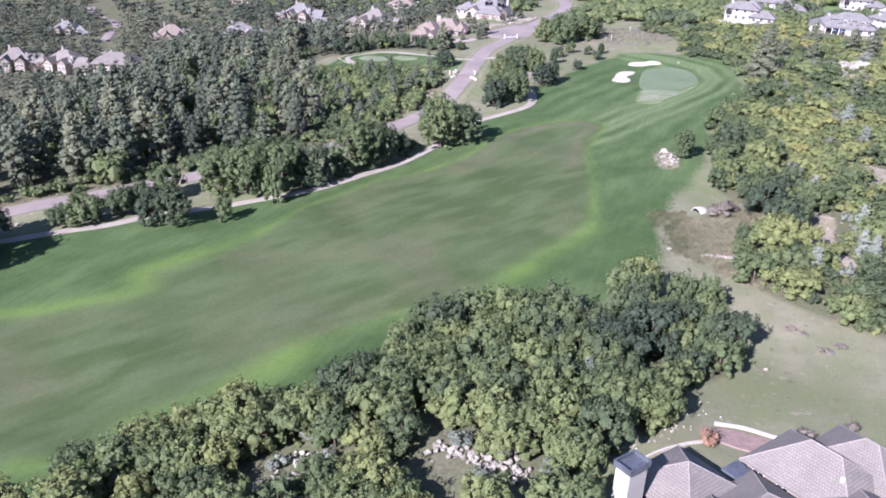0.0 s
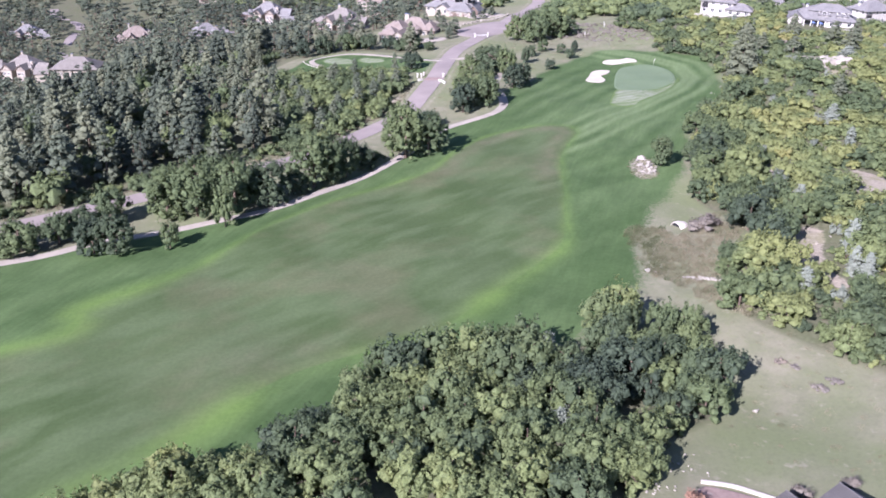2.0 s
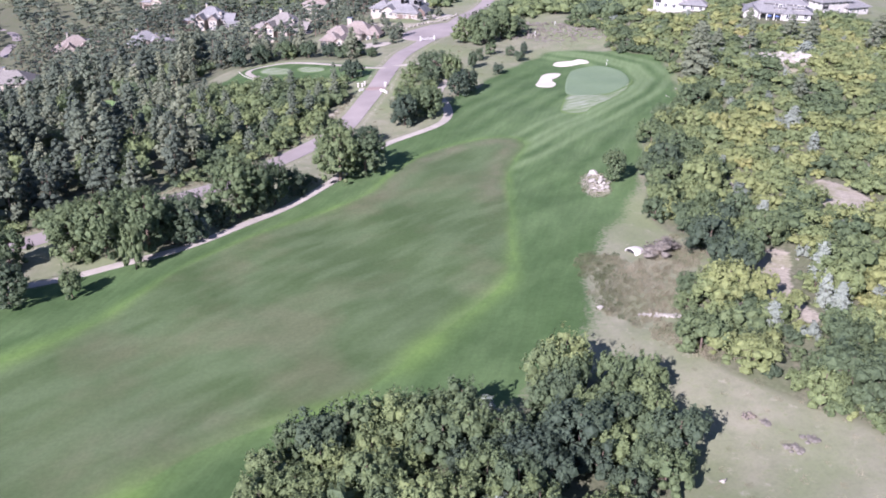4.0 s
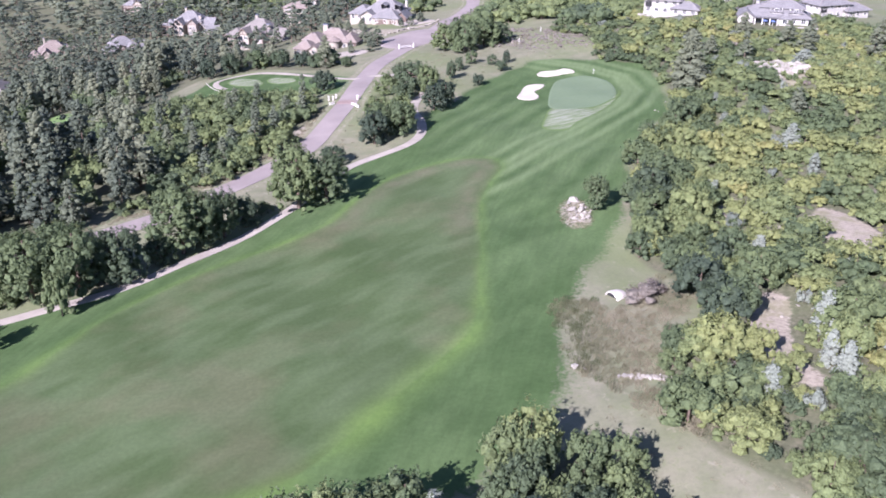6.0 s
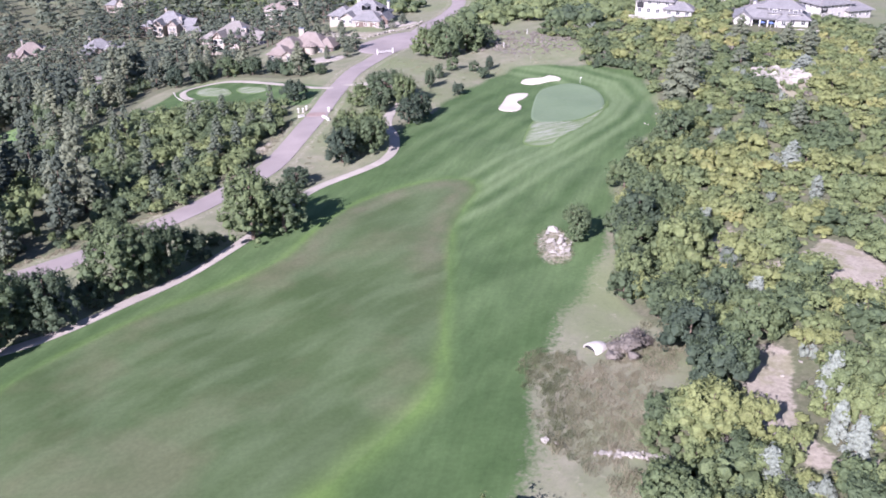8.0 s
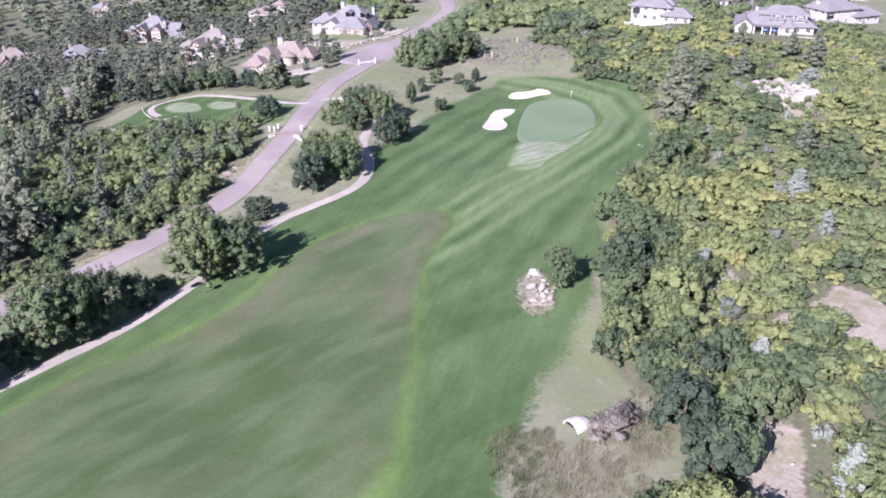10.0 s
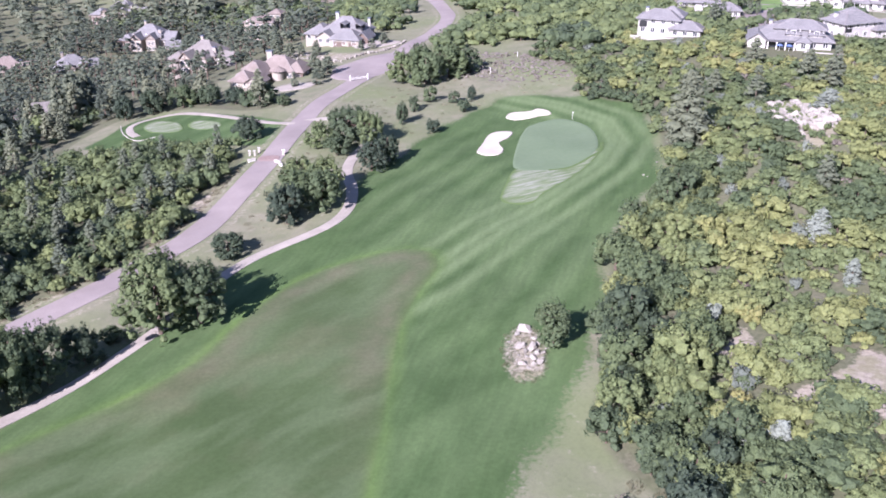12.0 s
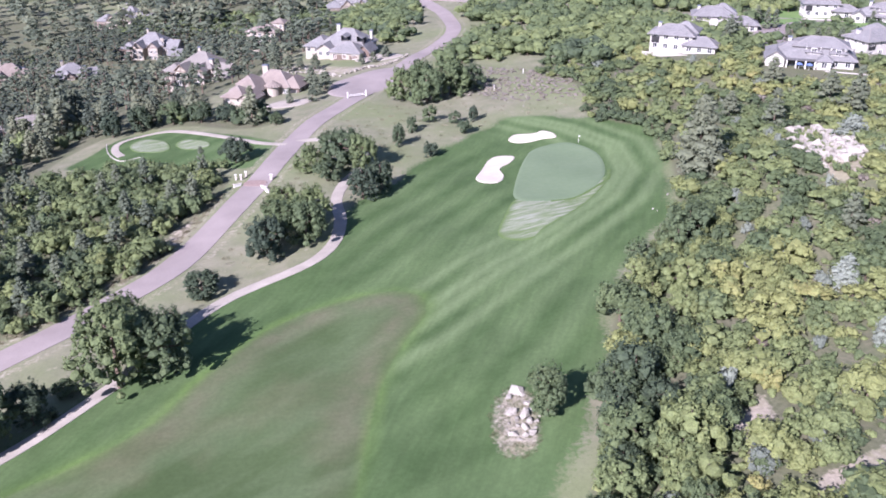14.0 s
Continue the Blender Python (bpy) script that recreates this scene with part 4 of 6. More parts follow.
woods("dry_brush", "brush", np.stack([p[:, 0], p[:, 1], rng.uniform(1.2, 2.6, len(p)), rng.uniform(0.3, 0.8, len(p)), np.clip(rng.normal(0.42, 0.1, len(p)), 0, 0.52)], -1), "mauve-brown dry brush behind the green", "brush")
# green and brown weeds in the draw
p = scatter(ring([(-9, -31), (-4, -30), (2, -34), (6, -28), (10, -24), (13, -30), (9, -38), (4, -46), (4, -56), (8, -66), (2, -66), (-4, -56), (-9, -48), (-9.5, -40)]), 1.3, keep=lambda x, y: patchy(x, y, 0.14) + 0.5 * patchy(x, y, 0.45) > -0.2)
woods("tall_weeds", "weeds", np.stack([p[:, 0], p[:, 1], rng.uniform(1.4, 3.0, len(p)), rng.uniform(0.35, 0.95, len(p)), np.clip(0.74 - 0.4 * smooth(-p[:, 0], 0, 7) + rng.normal(0, 0.16, len(p)), 0, 1)], -1), "tall dry brown weeds in a drainage draw", "weeds")
p = scatter(ring([(-16, -66), (-6, -58), (4, -60), (12, -74), (26, -88), (24, -112), (6, -104), (-12, -100), (-2, -86), (-4, -74)]), 3.2)
woods("meadow_tufts", "weeds", np.stack([p[:, 0], p[:, 1], rng.uniform(0.7, 2.2, len(p)), rng.uniform(0.1, 0.3, len(p)), np.clip(rng.normal(0.75, 0.16, len(p)), 0, 1)], -1), "low dry tufts of grass over the meadow", "grass")
p = scatter(ring([(-46, 141), (-37, 163), (-25.7, 163), (-14.3, 196), (1.2, 200), (30, 180), (26, 150), (20, 141), (8, 143), (-4.7, 127), (-18, 110), (-26, 92), (-44, 50), (-50, 60), (-45, 120)]), 3.4,
            keep=lambda x, y: (near_line(x, y, ROAD) > 4.5) & (near_line(x, y, PATHWAY) > 2.2))
woods("field_tufts", "weeds", np.stack([p[:, 0], p[:, 1], rng.uniform(0.7, 2.4, len(p)), rng.uniform(0.12, 0.4, len(p)), np.clip(rng.normal(0.6, 0.2, len(p)), 0, 1)], -1), "low dry tufts of grass over the field", "grass")
# scrub between the street and the pines, and beside the road
p = scatter(LEFT_SCRUB, 4.3, keep=lambda x, y: clear(x, y) & (patchy(x, y, 0.09) > -0.35))
s = rng.uniform(0.7, 1.5, len(p))
woods("roadside_scrub", "mid_shrub", np.stack([p[:, 0], p[:, 1], 5.2 * s, 3.4 * s, np.clip(0.46 + 0.3 * patchy(p[:, 0], p[:, 1], 0.06) + rng.normal(0, 0.1, len(p)), 0.1, 0.8)], -1), "oak scrub between the street and the pines", "scrub")
p = scatter(ring([(-186, -50.5), (-160, -34.5), (-130, -12.5), (-104, 8.5), (-96, 15), (-84, 25.5), (-77, 34), (-70, 43.5), (-64.5, 54), (-60.5, 66), (-64, 69), (-69, 57), (-77, 44), (-86, 33), (-100, 22), (-108, 14), (-132, -6), (-162, -29), (-188, -46)]), 2.9, keep=lambda x, y: (near_line(x, y, ROAD) > 4.4) & (patchy(x, y, 0.11) > -0.25))
s = rng.uniform(0.6, 1.4, len(p))
woods("verge_scrub", "mid_shrub", np.stack([p[:, 0], p[:, 1], 3.6 * s, 2.4 * s, np.clip(0.4 + rng.normal(0, 0.12, len(p)), 0.1, 0.75)], -1), "low oak scrub along the street's verge", "scrub")
p = scatter(ring([(-100, 114), (-90, 118), (-78, 116.5), (-66, 115), (-60, 111), (-66, 107), (-86, 109), (-100, 110)]), 2.6, keep=lambda x, y: patchy(x, y, 0.13) > -0.3)
s = rng.uniform(0.6, 1.4, len(p))
woods("lawn_edge_scrub", "mid_shrub", np.stack([p[:, 0], p[:, 1], 3.8 * s, 2.6 * s, np.clip(0.36 + rng.normal(0, 0.12, len(p)), 0.1, 0.75)], -1), "row of shrubs along the practice lawn", "scrub")
q = ROAD[(ROAD[:, 1] > -40) & (ROAD[:, 1] < 94)]
t = np.gradient(q, axis=0)
t /= np.linalg.norm(t, axis=1)[:, None]
q, t = np.repeat(q, 5, 0), np.repeat(t, 5, 0)
p = q + np.stack([-t[:, 1], t[:, 0]], -1) * (4.7 + 0.9 * np.abs(rng.normal(0, 1, (len(q), 1)))) + rng.normal(0, 0.5, q.shape)
woods("bank_grass", "weeds", np.stack([p[:, 0], p[:, 1], rng.uniform(0.8, 1.8, len(p)), rng.uniform(0.25, 0.6, len(p)), np.clip(rng.normal(0.85, 0.15, len(p)), 0, 1)], -1), "pale dry grass along the street's bank", "grass")
p = scatter(LEFT_SCRUB, 12)
for x, y in p:
    tree("roadside_pine", "young grey-green pine in the oak scrub", "tree", "pine", x, y, 4.6, rng.uniform(6, 9), 0.6, "pines in the roadside scrub")
# pine woods
WOOD_NEAR = ring([(-260, -99), (-190, -51), (-160, -33), (-130, -13), (-106, 9), (-91, 26), (-94, 48), (-106, 68), (-113, 92), (-112, 118), (-118, 140), (-112, 158), (-84, 158), (-66, 148), (-57, 152), (-80, 178), (-120, 190), (-185, 170), (-220, 60)])


# open ground for trees, cut off left of the camera's view
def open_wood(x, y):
    return clear(x, y) & east_of_view_edge(x, y) & (inside(x, y, LAWN) < -3) & (inside(x, y, LAWN_TWO) < -2) & (inside(x, y, LAWN_THREE) < -2) & (patchy(x, y, 0.06) > -0.36)


p = scatter(WOOD_NEAR, 6.8, keep=open_wood)
s = np.clip(rng.normal(1.0, 0.24, len(p)), 0.5, 1.5)
low = np.where((p[:, 1] > 62) & (p[:, 1] < 112) & (p[:, 0] < -116), 0.55, 1.0) * np.where((p[:, 1] > 100) & (p[:, 0] > -125), 0.7, 1.0)
rows = np.stack([p[:, 0], p[:, 1], 7.4 * s * low ** 0.5, 13.0 * s * low, np.clip(rng.normal(0.5, 0.32, len(p)), 0, 1)], -1)
leafy = rng.uniform(0, 1, len(p)) < 0.3
near = (p[:, 1] < 60) & ~leafy & (p[:, 0] > -165)
for x, y, w, h, t in rows[near][:280]:
    tree("pine_tree", "tall dark green ponderosa pine in a dense wood", "tree", "pine", x, y, w, h, float(t), "pines of the near wood")
woods("pine_wood", "pine", np.vstack([rows[near][280:], rows[~near & ~leafy]]), "dense dark green ponderosa pine wood", "wood")
woods("oaks_under_pines", "mid_shrub", np.minimum(rows[leafy], [1e4, 1e4, 1e4, 1e4, 0.6]) * np.array([1, 1, 1.0, 0.52, 0.8]), "green oaks between dark pines", "wood")
p = scatter(PINES, 8.6, keep=lambda x, y: open_wood(x, y) & (inside(x, y, WOOD_NEAR) < -3))
s = np.clip(rng.normal(1.0, 0.22, len(p)), 0.5, 1.5)
woods("far_pine_wood", "far_pine", np.stack([p[:, 0], p[:, 1], 9.2 * s, 10.2 * s, np.clip(rng.normal(0.5, 0.22, len(p)), 0, 1)], -1), "distant dark green pine wood among houses", "wood")
# scrub and trees beyond the field and round the far houses
p = scatter(ring([(-12, 206), (20, 204), (36, 186), (60, 196), (84, 186), (120, 200), (170, 180), (300, 300), (280, 520), (60, 520), (-2, 340), (8, 270), (-2, 235)]), 6.6,
            keep=lambda x, y: clear(x, y) & (patchy(x, y, 0.035) > -0.34) & (x < 34 + 0.5 * y) & (near_line(x, y, FAR_ROAD) > 7) & (near_line(x, y, FAR_STREET) > 9))
s = rng.uniform(0.8, 1.6, len(p))
# base tone lifted to carry the haze of distance in the colour
woods("far_scrub", "far_shrub", np.stack([p[:, 0], p[:, 1], 7.4 * s, 4.4 * s, np.clip(0.46 + 0.3 * patchy(p[:, 0], p[:, 1], 0.03) + rng.normal(0, 0.08, len(p)), 0.1, 0.8)], -1), "distant oak scrub behind the green", "scrub")
p = scatter(ring([(-62, 330), (-30, 250), (-24, 262), (-20, 300), (-26, 380), (-60, 520), (-300, 520), (-120, 430)]), 6.8, keep=clear)
s = rng.uniform(0.7, 1.4, len(p))
woods("hillside_scrub", "far_shrub", np.stack([p[:, 0], p[:, 1], 6.6 * s, 4.2 * s, np.clip(rng.normal(0.35, 0.12, len(p)), 0.1, 0.7)], -1), "distant green scrub and trees among houses", "scrub")
for x, y, w, h in [(83, 199, 6.5, 10), (87.5, 204, 6, 9), (80, 193, 5, 7), (108, 236, 5, 8), (112, 239, 5, 7), (105, 207, 3.6, 4.5), (112, 200, 4.5, 6), (116, 202, 4.5, 6), (121, 203, 4.5, 6), (109, 250, 5, 7), (146, 236, 5, 7), (-54, 218, 5, 6), (-70, 226, 6, 9), (-72, 238, 7, 11), (-64, 220, 5, 7),
                  (-46, 182, 6, 7), (-48, 176, 5, 6), (-51, 188, 6, 7), (-55, 168, 3.5, 5), (-48, 168, 4.5, 5), (-60, 222, 4, 5), (-38, 219, 3.5, 4), (-34, 222, 4.5, 4), (-30, 228, 5, 4.5), (-82, 330, 7, 10), (-100, 228, 6, 10), (-92, 232, 6, 9)]:
    tree("garden_pine", "garden pine standing beside the houses", "tree", "pine", x, y, w, h, 0.55, "garden pines")
# the left bound follows the camera's view, with a wide margin
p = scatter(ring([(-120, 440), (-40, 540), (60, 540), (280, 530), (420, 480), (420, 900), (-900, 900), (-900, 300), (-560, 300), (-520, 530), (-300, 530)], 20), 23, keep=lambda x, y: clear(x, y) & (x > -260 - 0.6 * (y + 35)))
s = rng.uniform(0.8, 1.5, len(p))
woods("horizon_wood", "horizon_pine", np.stack([p[:, 0], p[:, 1], 15 * s, 12 * s, np.clip(rng.normal(0.5, 0.2, len(p)), 0, 1)], -1), "dark woods on the far hills", "wood")

# ---- houses ----


def part(name, me, parent, label="", m=None):
    ob = new(name, me)
    ob.parent = parent
    if m is not None:
        ob.matrix_basis = m
    return tagged(ob, label)


def faces_mesh(name, verts, faces, material, shingled=False):
    """A mesh of free faces; shingled faces get courses along their slope."""
    me = bpy.data.meshes.new(name)
    me.from_pydata([tuple(v) for v in verts], [], faces)
    me.materials.append(material)
    if shingled:
        uv = me.uv_layers.new().data
        for poly in me.polygons:
            n = poly.normal
            along = Vector((0, 0, 1)).cross(n)
            along = along.normalized() if along.length > 1e-4 else Vector((1, 0, 0))
            up = n.cross(along)
            for li in poly.loop_indices:
                co = me.vertices[me.loops[li].vertex_index].co
                uv[li].uv = (co.dot(along), co.dot(up))
    me.validate()
    return me


def box(name, x0, x1, y0, y1, z0, z1, material, bevel=0.0):
    bm = bmesh.new()
    bmesh.ops.create_cube(bm, size=1, matrix=Matrix.Translation(((x0 + x1) / 2, (y0 + y1) / 2, (z0 + z1) / 2)) @ Matrix.Diagonal((x1 - x0, y1 - y0, z1 - z0, 1)))
    if bevel:
        bmesh.ops.bevel(bm, geom=bm.edges[:], offset=bevel, segments=1, affect="EDGES")
    me = bpy.data.meshes.new(name)
    bm.to_mesh(me)
    bm.free()
    me.materials.append(material)
    return me


def hip_roof(w, d, z, rise, over, material, gable=False):
    """A roof over a w by d block: hipped, or gabled with the ridge along the longer side."""
    a, b = w / 2 + over, d / 2 + over
    t = 0.22
    swap = d > w
    if swap:
        a, b = b, a
    ridge = a if gable else max(a - b, 0.01)
    v = [(-a, -b, 0), (a, -b, 0), (a, b, 0), (-a, b, 0), (-ridge, 0, rise), (ridge, 0, rise)]
    v += [(x, y, q - t) for x, y, q in v]
    f = [(0, 1, 5, 4), (2, 3, 4, 5), (0, 6, 7, 1), (1, 7, 8, 2), (2, 8, 9, 3), (3, 9, 6, 0), (9, 8, 7, 6)]
    if gable:
        f = [(0, 1, 5, 4), (2, 3, 4, 5), (0, 6, 7, 1), (2, 8, 9, 3), (0, 4, 10, 6), (4, 3, 9, 10), (1, 7, 11, 5), (5, 11, 8, 2), (6, 10, 11, 7), (8, 11, 10, 9)]
    else:
        f += [(1, 2, 5), (3, 0, 4)]
    if swap:
        v = [(-y, x, q) for x, y, q in v]
    return faces_mesh("roof", [(x, y, q + z) for x, y, q in v], f, material, True)


def ridge_caps(w, d, z, rise, over, material):
    """Raised caps along the ridge and hips."""
    a, b = w / 2 + over, d / 2 + over
    swap = d > w
    if swap:
        a, b = b, a
    r = max(a - b, 0.01)
    lines = [((-a, -b, 0), (-r, 0, rise)), ((a, -b, 0), (r, 0, rise)), ((a, b, 0), (r, 0, rise)), ((-a, b, 0), (-r, 0, rise)), ((-r, 0, rise), (r, 0, rise))]
    vs, fs = [], []
    for p, q in lines:
        p, q = Vector(p), Vector(q)
        if swap:
            p, q = Vector((-p.y, p.x, p.z)), Vector((-q.y, q.x, q.z))
        side = (q - p).cross(Vector((0, 0, 1)))
        if side.length < 1e-3:
            continue
        side = side.normalized() * 0.11
        n = len(vs)
        for e in (p, q):
            vs += [e + side + Vector((0, 0, z - 0.03)), e + Vector((0, 0, z + 0.06)), e - side + Vector((0, 0, z - 0.03))]
        fs += [(n, n + 1, n + 4, n + 3), (n + 1, n + 2, n + 5, n + 4)]
    return faces_mesh("ridge_cap", vs, fs, material)


def window_meshes():
    bm = bmesh.new()
    for x0, x1, z0, z1 in ((-0.75, -0.63, 0, 1.7), (0.63, 0.75, 0, 1.7), (-0.63, 0.63, 0, 0.12), (-0.63, 0.63, 1.58, 1.7), (-0.05, 0.05, 0.12, 1.58)):
        bmesh.ops.create_cube(bm, size=1, matrix=Matrix.Translation(((x0 + x1) / 2, -0.05, (z0 + z1) / 2)) @ Matrix.Diagonal((x1 - x0, 0.16, z1 - z0, 1)))
    me = bpy.data.meshes.new("window_frame")
    bm.to_mesh(me)
    me.materials.append(M_TRIM)
    return me, box("pane", -0.64, 0.64, -0.03, 0.02, 0.1, 1.6, M_GLASS)


FRAME, PANE = window_meshes()


def window(parent, x, y, z, turn, scale=1.0):
    m = pose(x, y, z, 0, 0, turn) @ Matrix.Scale(scale, 4)
    w = part("window", FRAME, parent, "", m)
    part("pane", PANE, w, "dark glass pane")


def garage_door(parent, x, y, w, turn):
    bm = bmesh.new()
    for i in range(4):
        bmesh.ops.create_cube(bm, size=1, matrix=Matrix.Translation((0, -0.03, 0.3 + i * 0.56)) @ Matrix.Diagonal((w, 0.1, 0.54, 1)))
    me = bpy.data.meshes.new("garage_door")
    bm.to_mesh(me)
    me.materials.append(M_WOOD)
    part("garage_door", me, parent, "panelled brown garage door", pose(x, y, 0.02, 0, 0, turn))


def block(parent, cx, cy, w, d, h, rise, wall, roof, gable=False, turn=0, windows=True, base=-6.0, caps=False, over=0.7):
    """One wing of a house: walls, roof and the windows of each storey."""
    at = pose(cx, cy, 0, 0, 0, turn)
    part("wall", box("wall", -w / 2, w / 2, -d / 2, d / 2, base, h, wall), parent, "", at)
    part("roof", hip_roof(w, d, h, rise, over, roof, gable), parent, "", at)
    if caps:
        part("ridge_cap", ridge_caps(w, d, h, rise, over, M_CAP), parent, "darker ridge and hip tiles", at)
    if gable:
        s, e = (d / 2, w / 2) if w >= d else (w / 2, d / 2)
        for k in (-1, 1):
            v = [(-s, 0, h), (s, 0, h), (0, 0, h + rise * 0.9), (-s, 0.3 * -k, h), (s, 0.3 * -k, h), (0, 0.3 * -k, h + rise * 0.9)]
            me = faces_mesh("gable", v, [(0, 1, 2), (5, 4, 3), (0, 3, 4, 1), (1, 4, 5, 2), (2, 5, 3, 0)], wall)
            part("gable", me, parent, "", at @ (pose(k * (e - 0.01), 0, 0, 0, 0, 90) if w >= d else pose(0, k * (e - 0.01), 0)))
    if windows:
        for storey in range(max(1, round(h / 2.9))):
            z = 0.9 + storey * 3.0
            for side, length, off in ((0, w, d / 2), (90, d, w / 2), (180, w, d / 2), (270, d, w / 2)):
                n = int(length // 3.0)
                for i in range(n):
                    q = at @ pose(0, 0, 0, 0, 0, side) @ Vector(((i + 0.5 - n / 2) * length / n, -off - 0.02, z))
                    window(parent, q.x, q.y, q.z, turn + side)


def chimney(parent, x, y, h, wall, w=1.4, d=1.0, turn=0):
    body = part("chimney", box("chimney", -w / 2, w / 2, -d / 2, d / 2, 0, h, wall, 0.04), parent, "", pose(x, y, 0, 0, 0, turn))
    part("chimney_cap", box("chimney_cap", -w / 2 - 0.15, w / 2 + 0.15, -d / 2 - 0.15, d / 2 + 0.15, h - 0.02, h + 0.3, M_METAL, 0.04), body, "dark metal chimney cap")


def house(x, y, turn, label, lift=0.0):
    top = tagged(new("house"), label, "house")
    top.matrix_basis = pose(x, y, float(terrain(x, y)) + lift, 0, 0, turn)
    return top


def dormer(parent, x, y, z, wall, roof, turn=0, w=2.2):
    at = pose(x, y, z, 0, 0, turn)
    d = part("dormer", box("dormer", -w / 2, w / 2, -0.1, 2.6, -0.6, 1.3, wall), parent, "", at)
    part("roof", hip_roof(w, 4.4, 1.3, 0.9, 0.3, roof, True), d)
    part("pane", box("pane", -0.6, 0.6, -0.16, -0.08, 0.0, 1.1, M_GLASS), d, "dark glass pane")


def porch(parent, x0, x1, y0, y1, deck, top, material, turn_label="brown timber porch"):
    """A raised deck with posts, a handrail and braces under a roof beam."""
    d = part("porch", box("porch", x0, x1, y0, y1, deck - 0.25, deck, material), parent, turn_label)
    n = max(2, int((x1 - x0) / 2.6) + 1)
    for i in range(n):
        x = x0 + (x1 - x0 - 0.35) * i / (n - 1)
        part("post", box("post", x, x + 0.35, y0, y0 + 0.35, -4.0, top, material), d)
    part("handrail", box("handrail", x0, x1, y0, y0 + 0.12, deck + 0.95, deck + 1.08, material), d)
    part("beam", box("beam", x0 - 0.2, x1 + 0.2, y0 - 0.05, y0 + 0.4, top, top + 0.4, material), d)
    return d


def timber_gable(parent, cx, cy, w, d, h, rise, wall, roof, turn=0):
    """A gabled bay whose front carries timber framing and a tall window."""
    block(parent, cx, cy, w, d, h, rise, wall, roof, True, turn, False, over=0.6)
    at = pose(cx, cy, 0, 0, 0, turn)
    y = -d / 2 - 0.06
    g2 = part("timbering", box("timbering", -w / 2, w / 2, y - 0.1, y, h - 0.15, h + 0.2, M_WOOD), parent, "dark timber framing on the gable", at)
    for k in (-1, 1):
        me = faces_mesh("bargeboard", [(k * (w / 2 + 0.6), y - 0.55, h - 0.45), (0, y - 0.55, h + rise - 0.35), (0, y - 0.55, h + rise), (k * (w / 2 + 0.6), y - 0.55, h - 0.1),
                                       (k * (w / 2 + 0.6), y - 0.4, h - 0.45), (0, y - 0.4, h + rise - 0.35), (0, y - 0.4, h + rise), (k * (w / 2 + 0.6), y - 0.4, h - 0.1)],
                        [(0, 1, 2, 3), (7, 6, 5, 4), (0, 4, 5, 1), (3, 2, 6, 7)], M_WOOD)
        part("bargeboard", me, g2)
    part("king_post", box("king_post", -0.12, 0.12, y - 0.12, y, h + 0.2, h + rise * 0.85, M_WOOD), g2)
    for z in ((0.6, 3.6) if h > 5 else (0.9,)):
        for x in ((-w * 0.22, w * 0.22) if w > 4.5 else (0,)):
            q = at @ Vector((x, -d / 2 - 0.02, z))
            window(parent, q.x, q.y, q.z, turn, 1.1)


# grey-roofed house above the cul-de-sac
h = house(-47, 241, -17, "cream house with grey slate hip roof and two garage doors")
block(h, 1.5, 3, 17, 13, 4.0, 5.2, M_STUCCO, M_ROOF_GREY, caps=True)
block(h, -9, 2, 9, 11, 3.0, 3.2, M_STUCCO, M_ROOF_GREY, caps=True)
block(h, 5.2, -6, 11.5, 9, 3.2, 3.2, M_STUCCO, M_ROOF_GREY, caps=True)
block(h, -3.8, -4.6, 6, 7, 3.0, 2.4, M_STUCCO, M_ROOF_GREY, True)
block(h, 11.2, -3.2, 4.2, 7, 3.0, 2.6, M_WOOD, M_ROOF_GREY, True)
garage_door(h, 3.4, -10.55, 4.8, 0)
garage_door(h, 8.6, -10.55, 3.0, 0)
for dx in (2.0, 8.2):
    dormer(h, dx, -2.0, 6.0, M_DARK, M_ROOF_GREY, 0, 2.8)
chimney(h, -3.4, 5.5, 9.8, M_WHITE)
chimney(h, 10.2, 4, 8.6, M_WHITE, 1.0)
# tan-roofed house below it
h = house(-64.5, 187, -15, "cream house with sprawling pinkish tan hip roofs")
h.matrix_basis = h.matrix_basis @ Matrix.Scale(0.88, 4)
block(h, 1.5, 3, 15, 11, 3.4, 4.6, M_STUCCO, M_ROOF_TAN, caps=True)
block(h, -4.5, -4, 10, 13, 3.2, 4.0, M_STUCCO, M_ROOF_TAN, caps=True)
block(h, -5.5, -12.5, 8, 9, 2.6, 3.0, M_STUCCO, M_ROOF_TAN, caps=True)
block(h, -0.6, -13.5, 5.5, 8, 2.2, 2.4, M_STUCCO, M_ROOF_TAN, True)
block(h, 9, 3, 7, 10, 3.4, 3.2, M_WOOD, M_ROOF_TAN, False)
block(h, -9, 3, 6, 8, 3.0, 2.6, M_STUCCO, M_ROOF_TAN)


